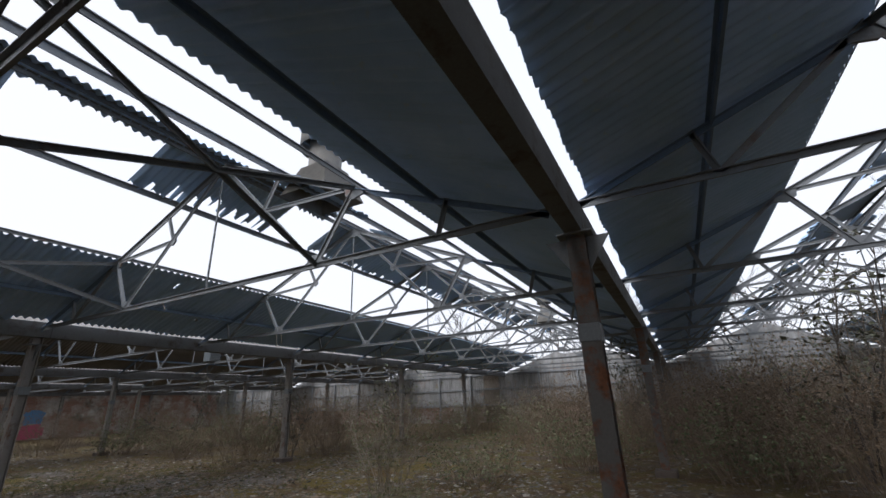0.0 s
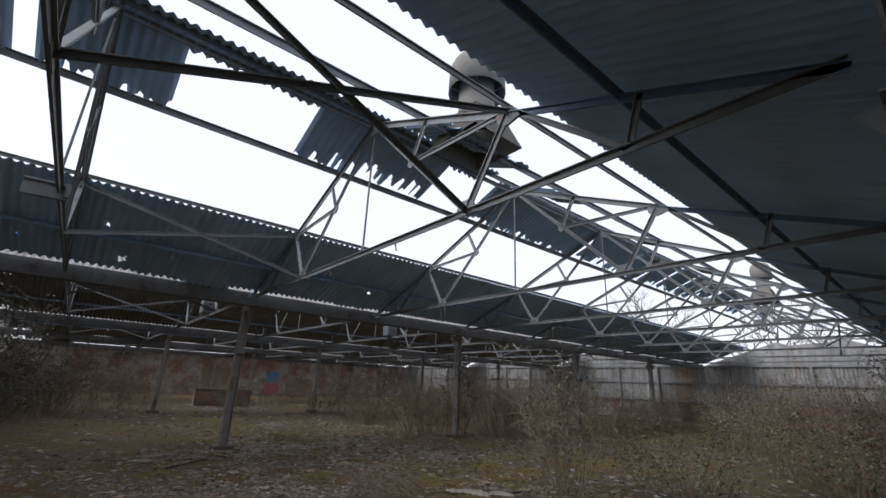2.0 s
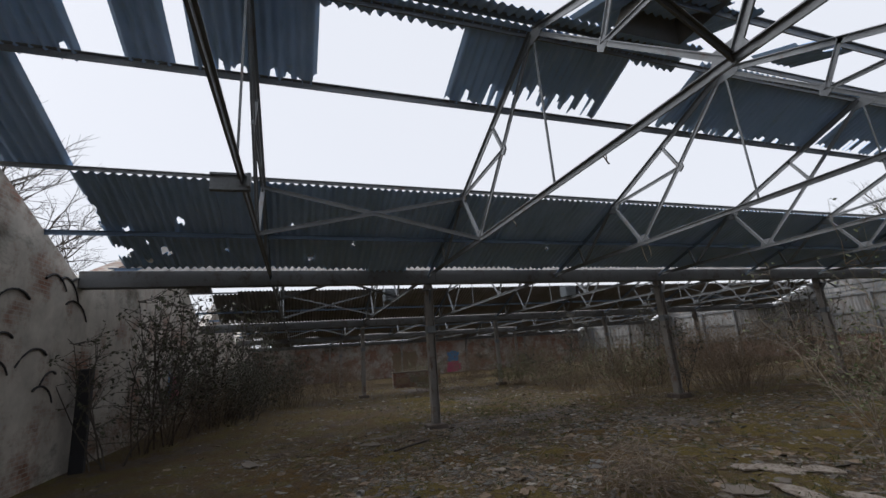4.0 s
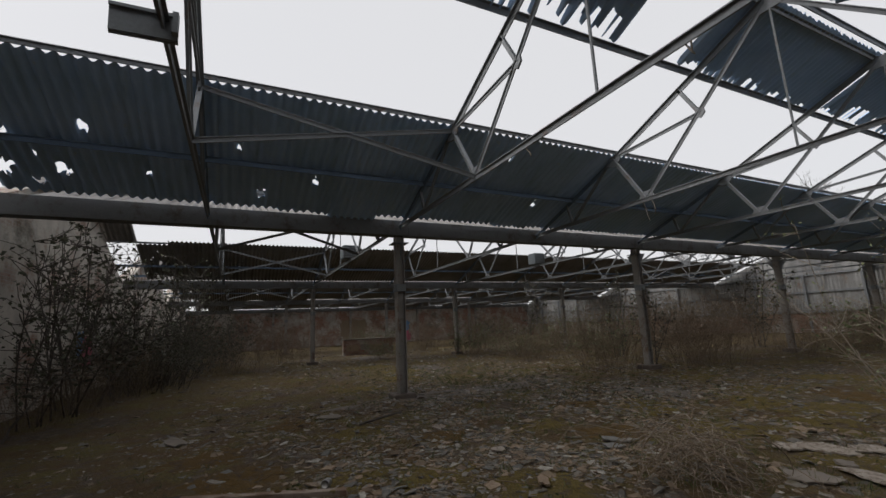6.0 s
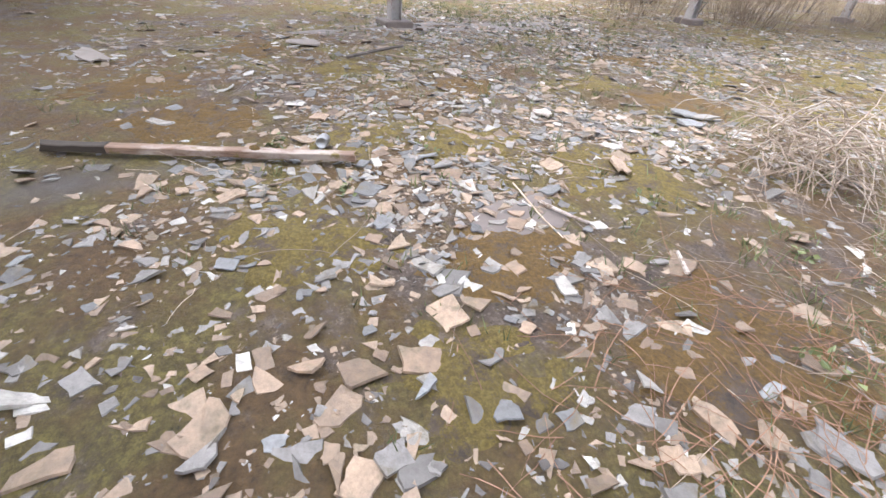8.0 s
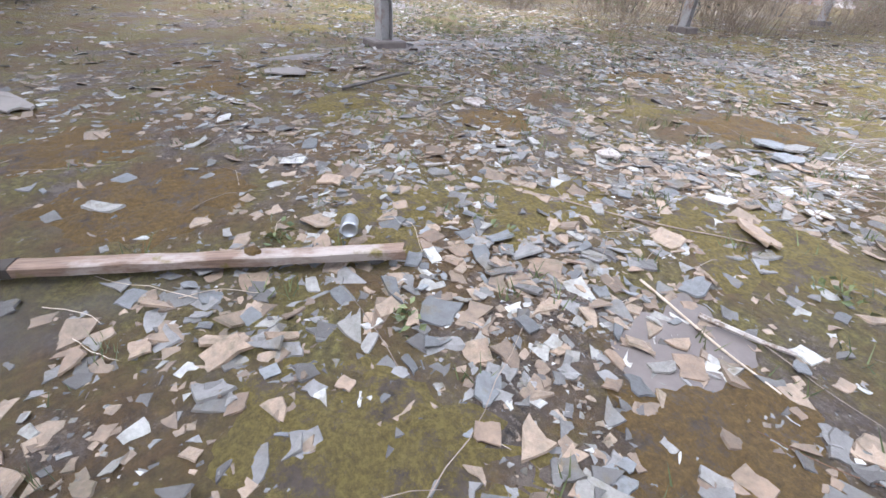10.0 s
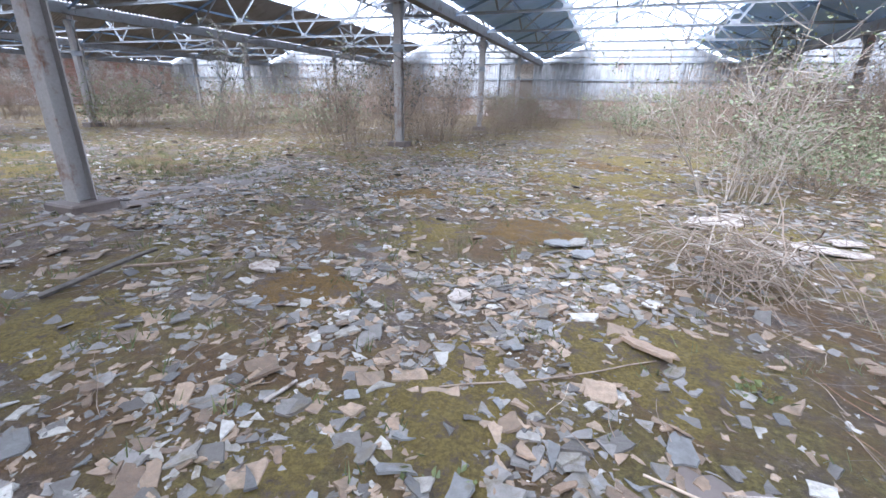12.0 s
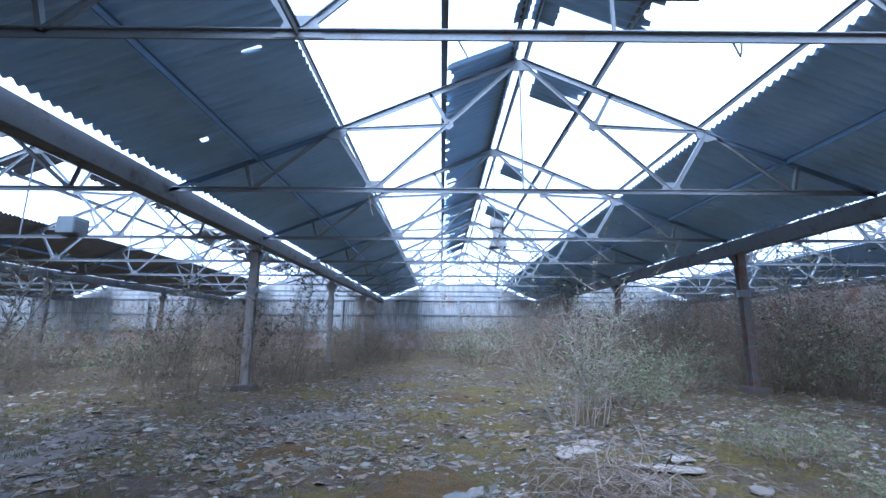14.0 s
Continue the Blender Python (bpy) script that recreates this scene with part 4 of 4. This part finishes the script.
def moss_patch(x, y, size, seed, material):
    rnd = random.Random(seed)
    n, rings = 84, 16
    ax, ay, turn = rnd.uniform(0.6, 1.1), rnd.uniform(0.6, 1.1), rnd.uniform(0, 6.28)
    v, f = [], []
    for q in range(rings + 1):
        t = 1 - q / rings
        for i in range(n):
            a = 6.283185 * i / n
            k = 1 + 0.45 * noise.noise(Vector((seed + 1.3 * math.cos(a), 1.3 * math.sin(a), 2))) + 0.30 * noise.noise(Vector((seed + 4 * math.cos(a), 4 * math.sin(a), 6))) + rnd.uniform(-0.05, 0.05) * t
            u, w = size * k * t * ax * math.cos(a), size * k * t * ay * math.sin(a)
            px, py = x + u * math.cos(turn) - w * math.sin(turn), y + u * math.sin(turn) + w * math.cos(turn)
            lift = -0.01 if q == 0 else -0.004 + 0.013 * min(1.0, q / 9) + 0.016 * noise.noise(Vector((px * 6, py * 6, 3))) + 0.007 * noise.noise(Vector((px * 17, py * 17, 8)))
            v.append((px, py, ground_z(px, py) + lift))
    for q in range(rings):
        f += [(q * n + i, q * n + (i + 1) % n, (q + 1) * n + (i + 1) % n, (q + 1) * n + i) for i in range(n)]
    label = "yellow-green moss growing over the dirt floor" if material is MOSS else "ochre-brown moss growing over the dirt floor"
    return tagged(obj("moss_patch", v, f, material, smooth=True), label, "moss", "moss patches", "structure")


for i, (mx, my, ms) in enumerate(((-6.3, 5.9, 0.75), (-5.9, 6.9, 0.6), (-6.9, 7.6, 0.7), (-5.6, 8.4, 0.6), (-6.1, 3.3, 0.45), (-6.75, 2.75, 0.42), (-7.05, 2.1, 0.3), (-5.3, 1.9, 0.35), (-6.1, 1.6, 0.4),
                                  (-7.6, 4.6, 0.4), (-8.6, 2.6, 0.4), (-4.4, 4.6, 0.6), (-3.8, 5.8, 0.7), (-13.2, 4.8, 0.9), (-15.0, 5.4, 1.1), (-12.2, 3.6, 0.7), (-17.0, 5.2, 1.0), (-9.0, 9.4, 0.8), (-7.4, 10.6, 0.8), (-4.2, 2.2, 0.5), (-7.6, 6.2, 0.7), (-6.2, 7.9, 0.7), (-5.1, 5.6, 0.5), (-7.4, 8.8, 0.8), (-6.0, 10.0, 0.8), (-5.0, 9.8, 0.6))):
    moss_patch(mx, my, ms, 100 + i, MOSS)
for i, (mx, my, ms) in enumerate(((-7.6, 1.3, 0.5), (-8.4, 1.0, 0.6), (-7.9, 3.4, 0.4), (-5.7, 2.3, 0.3), (-6.9, 4.9, 0.5), (-5.0, 2.7, 0.4), (-9.4, 1.9, 0.5), (-6.4, 8.9, 0.6), (-8.3, 5.7, 0.6), (-4.9, 1.2, 0.4))):
    moss_patch(mx, my, ms, 140 + i, OCHRE)


def weed(x, y, seed):
    return shrub("weed", seed, pose(x, y, ground_z(x, y)), "small green weed sprouting through moss", "small weeds", 5, 0.08, 0.04, 2, 3, GRASS, 0.036, GRASS, 0.002, 0.05, 0.9)


for i, (wx, wy) in enumerate(((-6.44, 1.85), (-6.71, 2.48), (-5.78, 3.18), (-7.06, 1.68), (-5.16, 3.43), (-4.86, 2.83))):
    weed(wx, wy, 160 + i)


def tin_can():
    ob = empty("tin_can", pose(-6.95, 1.92, 0.036, 80, 0, 66), "crushed silver drinks can lying among shards", "can")
    v, f = [], []
    prof = [(0.0, -0.052), (0.024, -0.05), (0.026, -0.056), (0.0325, -0.046), (0.033, -0.01), (0.029, 0.01), (0.033, 0.045), (0.027, 0.058), (0.026, 0.054), (0.0, 0.054)]
    n = 14
    for r, z in prof:
        for k in range(n):
            rr = r * (1 + (0.10 * math.sin(k * 2.2) if -0.03 < z < 0.03 else 0))
            v.append((rr * math.cos(6.283 * k / n), rr * math.sin(6.283 * k / n), z))
    for i in range(len(prof) - 1):
        f += [(i * n + k, i * n + (k + 1) % n, (i + 1) * n + (k + 1) % n, (i + 1) * n + k) for k in range(n)]
    obj("shell", v, f, TIN, ob, smooth=True)
    return ob


tin_can()


def stick(x, y, length, turn, r, material, label, name="stick", lift=0.02):
    rnd = random.Random(int(abs(x * 13 + y * 7 + turn)))
    v, f = [], []
    pts = stem_line(rnd, Vector((-length / 2, 0, r)), Vector((1, 0, 0.02)), length, 7, 0.05, 0.0)
    for q in pts:
        q.z = max(q.z, r * 0.8)
    tube(v, f, pts, r, r * 0.7, 6)
    ob = obj(name, v, f, material)
    ob.matrix_basis = pose(x, y, ground_z(x, y) + lift * 0.4, 0, 0, turn)
    return tagged(ob, label, "stick", "loose sticks")


stick(-5.85, 2.70, 0.26, 20, 0.010, BOARD, "pale peeled stick lying across rubble", lift=0.03)
stick(-5.94, 2.60, 0.50, -14, 0.0045, STRAW, "thin straw-coloured stalk lying on the floor", lift=0.03)
stick(-8.84, 2.95, 0.55, 72, 0.018, BARK, "dark fallen branch lying on the floor")
stick(-8.75, 3.2, 0.45, 20, 0.010, TWIG, "dark fallen branch lying on the floor")
stick(-5.36, 2.88, 0.16, 140, 0.010, BOARD, "pale peeled stick lying across rubble")
stick(-7.36, 2.58, 0.14, 80, 0.009, BOARD, "white plastic strip lying on the floor")
stick(-6.46, 3.03, 0.9, 30, 0.004, TWIG, "thin brown twig lying on the floor")


def pale_rubble():
    bm = bmesh.new()
    bmesh.ops.create_icosphere(bm, subdivisions=5, radius=0.115)
    for v in bm.verts:
        c = v.co.copy()
        crack = max(0.0, 1 - abs(noise.noise(c * 22)) * 6)
        v.co *= 1 + 0.30 * noise.noise(c * 11) + 0.12 * noise.noise(c * 45) - 0.28 * crack
        v.co.z *= 0.45
    ob = part("rubble_lump", bm, PLASTER, smooth=True)
    ob.matrix_basis = pose(-4.48, 3.33, 0.03)
    return tagged(ob, "white crumbling plaster lump with dark pits", "rubble")


pale_rubble()


# ---- ridge ventilators ----
def lathe(name, prof, material, parent, n=24, squash=1.0):
    v, f = [], []
    for r, z in prof:
        v += [(r * math.cos(6.283185 * k / n), squash * r * math.sin(6.283185 * k / n), z) for k in range(n)]
    for i in range(len(prof) - 1):
        f += [(i * n + k, i * n + (k + 1) % n, (i + 1) * n + (k + 1) % n, (i + 1) * n + k) for k in range(n)]
    return obj(name, v, f, material, parent, smooth=True)


def ventilator(m):
    ob = empty("ridge_ventilator", m, "large grey weathered round ventilator on the ridge", "ventilator", "ridge ventilators")
    lathe("hood", [(0.0, 1.50), (0.30, 1.46), (0.48, 1.36), (0.56, 1.2), (0.57, 0.78), (0.55, 0.78), (0.54, 1.18), (0.46, 1.32), (0.0, 1.42)], COWL, ob)
    lathe("neck", [(0.36, 0.30), (0.36, 1.15), (0.34, 1.15), (0.34, 0.30)], COWL, ob)
    bm = bmesh.new()
    lo = [bm.verts.new((x * 0.62, y * 0.62, -0.22)) for x, y in ((-1, -1), (1, -1), (1, 1), (-1, 1))]
    hi = [bm.verts.new((x * 0.36, y * 0.36, 0.36)) for x, y in ((-1, -1), (1, -1), (1, 1), (-1, 1))]
    for k in range(4):
        bm.faces.new((lo[k], lo[(k + 1) % 4], hi[(k + 1) % 4], hi[k]))
    bmesh.ops.solidify(bm, geom=bm.faces[:], thickness=0.015)
    part("skirt", bm, COWL, ob)
    for k in range(4):
        a = 6.283 * (k + 0.5) / 4
        bar_part("stay", (0.35 * math.cos(a), 0.35 * math.sin(a), 0.85), (0.555 * math.cos(a), 0.555 * math.sin(a), 0.95), 0.03, 0.01, STEEL, ob)
    return ob


SMALL = Matrix.Diagonal((0.72, 0.72, 0.88, 1))
vent = ventilator(pose(XR + 1.1, 4.82, roof_z(1.1) + 0.16) @ SMALL)
copy_thing(vent, pose(XR + 1.1, 17.8, roof_z(1.1) - 0.02) @ SMALL)


def heater_box(x, y):
    ob = empty("heater_box", pose(x, y, 3.01), "pale metal heater box resting on the truss chord", "heater", "heater boxes")
    box_part("casing", (-0.18, -0.2, 0.0), (0.18, 0.2, 0.36), HEATER, ob, "", 0.02)
    for k in range(5):
        box_part("louvre", (0.175, -0.16, 0.05 + 0.055 * k), (0.195, 0.16, 0.075 + 0.055 * k), STEEL, ob)
    return ob


HEATER = mat_plain("pale_blue_enamel", (0.16, 0.185, 0.20), 0.5, 0.1, 0.35)
heater_box(-14.3, Y0)
heater_box(-14.3, Y0 + 2 * STEP)


# ---- loose bits in the roof ----
def lamp_stub(x, y, turn):
    ob = empty("lamp_fitting", pose(x, y, 3.02, 0, -20, turn), "broken white fluorescent lamp fitting on the gutter", "lamp", "lamp fittings")
    box_part("bracket", (-0.02, -0.02, -0.05), (0.02, 0.02, 0.06), STEEL, ob)
    box_part("casing", (0.0, -0.035, 0.06), (0.42, 0.035, 0.11), BOARD, ob, "", 0.008)
    return ob


lamp_stub(GUTTER_X[3], 10.9, 20)
lamp_stub(GUTTER_X[2], 12.5, 30)
lamp_stub(GUTTER_X[4], 8.0, 160)


def hanging_plate():
    ob = empty("hanging_plate", pose(-5.94, 0.675, 2.95), "dark steel offcut lodged across the truss chord", "steel plate")
    bm = bmesh.new()
    for dz, t in ((0.0, 0.012), (0.07, 0.02), (-0.07, 0.02)):
        add_bar(bm, (-0.04 + dz * 0.3, -0.13, dz), (-0.04 + dz * 0.3, 0.20, dz + 0.01), t, 0.15 if not dz else 0.02)
    bmesh.ops.recalc_face_normals(bm, faces=bm.faces[:])
    part("plate", bm, STEEL, ob)
    bar_part("clip", (0, 0.19, -0.05), (0, 0.19, 0.08), 0.05, 0.03, STEEL, ob)
    return ob


def cable(x, y, z, length, seed):
    rnd = random.Random(seed)
    v, f = [], []
    pts = stem_line(rnd, Vector((0, 0, 0)), Vector((0.3, 0.1, -1)), length, 7, 0.12, 0.05)
    tube(v, f, pts, 0.007, 0.006, 5)
    ob = obj("hanging_cable", v, f, BOARD_DIRTY)
    ob.matrix_basis = pose(x, y, z)
    return tagged(ob, "frayed grey cable hanging from the truss", "cable", "hanging cables")


cable(XR - 2.1, TRUSS_Y[2], 2.98, 0.35, 1)
cable(XR - 1.95, TRUSS_Y[2], 2.98, 0.28, 2)
cable(XR - 1.0, TRUSS_Y[1], 2.98, 0.16, 3)
cable(XR + 0.75, TRUSS_Y[1], 2.98, 0.14, 4)
cable(XR + 0.80, TRUSS_Y[1], 2.98, 0.12, 5)


# ---- paint and ivy on the walls ----
def paint_patch(name, place, turn, sx, sz, material, seed, label):
    rnd = random.Random(seed)
    n = 26
    ring = []
    for i in range(n):
        a = 6.283 * i / n
        k = 0.8 + 0.35 * rnd.random()
        ring.append((sx / 2 * k * math.copysign(abs(math.cos(a)) ** 0.5, math.cos(a)), 0, sz / 2 * k * math.copysign(abs(math.sin(a)) ** 0.5, math.sin(a))))
    v = ring + [(x, -0.004, z) for x, _, z in ring]
    f = [tuple(range(n)), tuple(range(2 * n - 1, n - 1, -1))] + [(i, i + n, (i + 1) % n + n, (i + 1) % n) for i in range(n)]
    ob = obj(name, v, f, material)
    ob.matrix_basis = pose(*place, 0, 0, turn)
    return tagged(ob, label, "graffiti", "wall graffiti")


paint_patch("graffiti", (XW + 0.006, 14.75, 1.42), 90, 1.15, 0.95, BLUE, 1, "faded blue spray paint on the brick wall")
paint_patch("graffiti", (XW + 0.012, 14.75, 0.5), 90, 1.25, 0.95, PINK, 2, "faded pink spray paint on the brick wall")
paint_patch("graffiti", (XW + 0.006, 10.3, 1.25), 90, 2.3, 1.9, TERRA_S, 3, "pale yellow painted panel on the brick wall")
paint_patch("graffiti", (-17.0, YS + 0.006, 0.95), 180, 1.0, 0.7, PINK, 4, "faded pink spray paint on the brick wall")
paint_patch("graffiti", (-16.4, YS + 0.006, 1.1), 180, 0.5, 0.7, BLUE, 5, "faded blue spray paint on the brick wall")


def low_wall():
    ob = empty("low_wall", pose(-24.3, 7.15, 0), "low red brick wall end with pale scrawled paint", "wall")
    box_part("brickwork", (-0.12, -1.25, -0.1), (0.12, 1.25, 0.72), BRICK_R, ob, "", 0.01)
    box_part("coping", (-0.15, -1.28, 0.72), (0.15, 1.28, 0.79), BOARD_DIRTY, ob, "grimy concrete coping", 0.01)
    for k, (u, w) in enumerate(((-0.8, 0.3), (-0.2, 0.22), (0.35, 0.34), (0.85, 0.18))):
        box_part("paint_mark", (0.12, u - w, 0.2 + 0.05 * (k % 2)), (0.124, u + w, 0.5), BOARD_DIRTY if k % 2 else TERRA_S, ob)
    return ob


low_wall()


def wall_scrawl():
    rnd = random.Random(61)
    ob = empty("ivy_stems", pose(0, 0, 0), "dead dark ivy stems arching over the wall", "ivy")
    for i in range(22):
        v, f = [], []
        x, z = rnd.uniform(-10.4, -7.4), rnd.uniform(0.6, 3.0)
        pts = stem_line(rnd, Vector((x, YS + 0.02, z)), Vector((rnd.choice((-1, 1)), 0, 0.9)), rnd.uniform(0.4, 0.9), 8, 0.05, 0.24)
        for q in pts:
            q.y = YS + 0.015
        tube(v, f, pts, 0.018, 0.010, 5)
        obj("stem", v, f, BLACK, ob)
    return ob


wall_scrawl()


def wall_post():
    ob = tagged(box_part("old_post", (-0.09, -0.09, -0.1), (0.09, 0.09, 1.55), BLACK, None, "", 0.02), "dark rotten timber post beside the wall", "post")
    ob.matrix_basis = pose(-10.7, YS + 0.2, 0, 1, 1, 8)


wall_post()


# ---- broken slates and tile pieces, last ----
def build_shards():
    rnd = random.Random(77)
    kinds = []
    for material, seeds in ((SLATE, 7), (TERRA, 6), (PALE, 3)):
        for _ in range(seeds):
            v, f = shard_shape(rnd, 1.0)
            me = bpy.data.meshes.new("shard")
            me.from_pydata(v, [], f)
            me.materials.append(material)
            kinds.append(me)
    for _ in range(300):
        x, y = rnd.gauss(-6.3, 1.0), rnd.gauss(2.2, 0.75)
        while rnd.random() < sparse(x, y):
            x, y = rnd.gauss(-6.3, 1.0), rnd.gauss(2.2, 0.75)
        ob = new("shard", rnd.choice(kinds))
        ob.parent = ground
        size = min(0.135, 0.057 * math.exp(rnd.gauss(0.1, 0.42)))
        ob.matrix_basis = pose(x, y, ground_z(x, y) + rnd.uniform(0.0, 0.012), rnd.gauss(0, 8), rnd.gauss(0, 8), rnd.uniform(0, 360)) @ Matrix.Diagonal((size, size, size, 1))


def sparse(x, y):
    """Share of pieces missing: thin over the bramble moss, the dark earth and the left-hand moss bed, none in the slate heaps."""
    if math.hypot(x + 6.66, y - 3.75) < 0.28 or math.hypot(x + 8.1, y - 4.2) < 0.8:
        return 0.0
    if -6.0 < x < -3.4 and 2.6 < y < 5.6:
        return 0.72
    if -8.4 < x < -6.9 and 0.2 < y < 1.75:
        return 0.62
    if -7.3 < x < -5.4 and 4.8 < y < 7.6:
        return 0.55
    if x > -6.4 and y < 1.7:
        return 0.35
    return 0.12


def shard_field(name, material, count, seed, label, grain=0.062, near=0.20, far=False):
    rnd = random.Random(seed)
    v, f = [], []
    made = 0
    while made < count:
        r = rnd.random()
        if r < near:
            x, y = rnd.gauss(-6.6, 1.7), rnd.gauss(2.6, 1.5)
        elif r < 0.72:
            x, y = (rnd.gauss(-7.4, 2.6), 3.6 + abs(rnd.gauss(0.6, 3.6))) if rnd.random() < 0.975 else (rnd.gauss(-6.66, 0.13), rnd.gauss(3.75, 0.25))
        elif r < 0.86:
            x, y = rnd.gauss(-7.5, 4.5), rnd.gauss(6.0, 4.5)
        else:
            x, y = rnd.uniform(-30, 5), rnd.uniform(-1, 22)
        if far:
            x, y = rnd.uniform(-27, 3), rnd.triangular(-1.0, 20.0, 6.0)
        if y < YS + 0.2 or y > YN - 0.3:
            continue
        if noise.noise(Vector((x * 0.55, y * 0.55, 11))) + 0.5 * noise.noise(Vector((x * 1.7, y * 1.7, 5))) < -0.22 + rnd.gauss(0, 0.2):
            continue
        if rnd.random() < sparse(x, y):
            continue
        size = min(0.13, grain * (0.8 if r < near else 0.9) * math.exp(rnd.gauss(0, 0.5)))
        sv, sf = shard_shape(rnd, size)
        rot = pose(x, y, ground_z(x, y) - 0.002, rnd.gauss(0, 10), rnd.gauss(0, 10), rnd.uniform(0, 360))
        b = len(v)
        v.extend(tuple(rot @ Vector(p)) for p in sv)
        f.extend(tuple(i + b for i in face) for face in sf)
        made += 1
    return tagged(obj(name, v, f, material), label, "rubble", kind="stuff")


shard_field("slate_rubble", SLATE_S, 9000, 81, "broken grey slate pieces strewn over the floor")
shard_field("tile_rubble", TERRA_S, 9000, 82, "broken buff tile pieces strewn over the floor")
shard_field("pale_rubble", PALE_S, 3600, 83, "small pale plaster pieces strewn over the floor", 0.05)
shard_field("crumbled_rubble", PALE_S, 4500, 84, "tiny pale crumbs strewn over the floor", 0.020, 0.55)
shard_field("crumbled_rubble", SLATE_S, 15000, 85, "tiny grey slate crumbs strewn over the floor", 0.024, 0.6)
shard_field("crumbled_rubble", TERRA_S, 12000, 86, "tiny brown tile crumbs strewn over the floor", 0.024, 0.6)
shard_field("distant_rubble", SLATE_S, 4500, 87, "broken slates strewn across the further bays", 0.085, 0.0, True)
shard_field("distant_rubble", TERRA_S, 4500, 88, "broken tiles strewn across the further bays", 0.085, 0.0, True)
shard_field("distant_rubble", PALE_S, 3600, 89, "pale plaster bits strewn across the further bays", 0.075, 0.0, True)
build_shards()
hanging_plate()


# ---- from plan units to metres ----
for me in bpy.data.meshes:
    me.transform(Matrix.Diagonal((UNIT, UNIT, UNIT, 1)))
for ob in scene.objects:
    if ob.type in ("MESH", "EMPTY"):
        ob.location = ob.location * UNIT
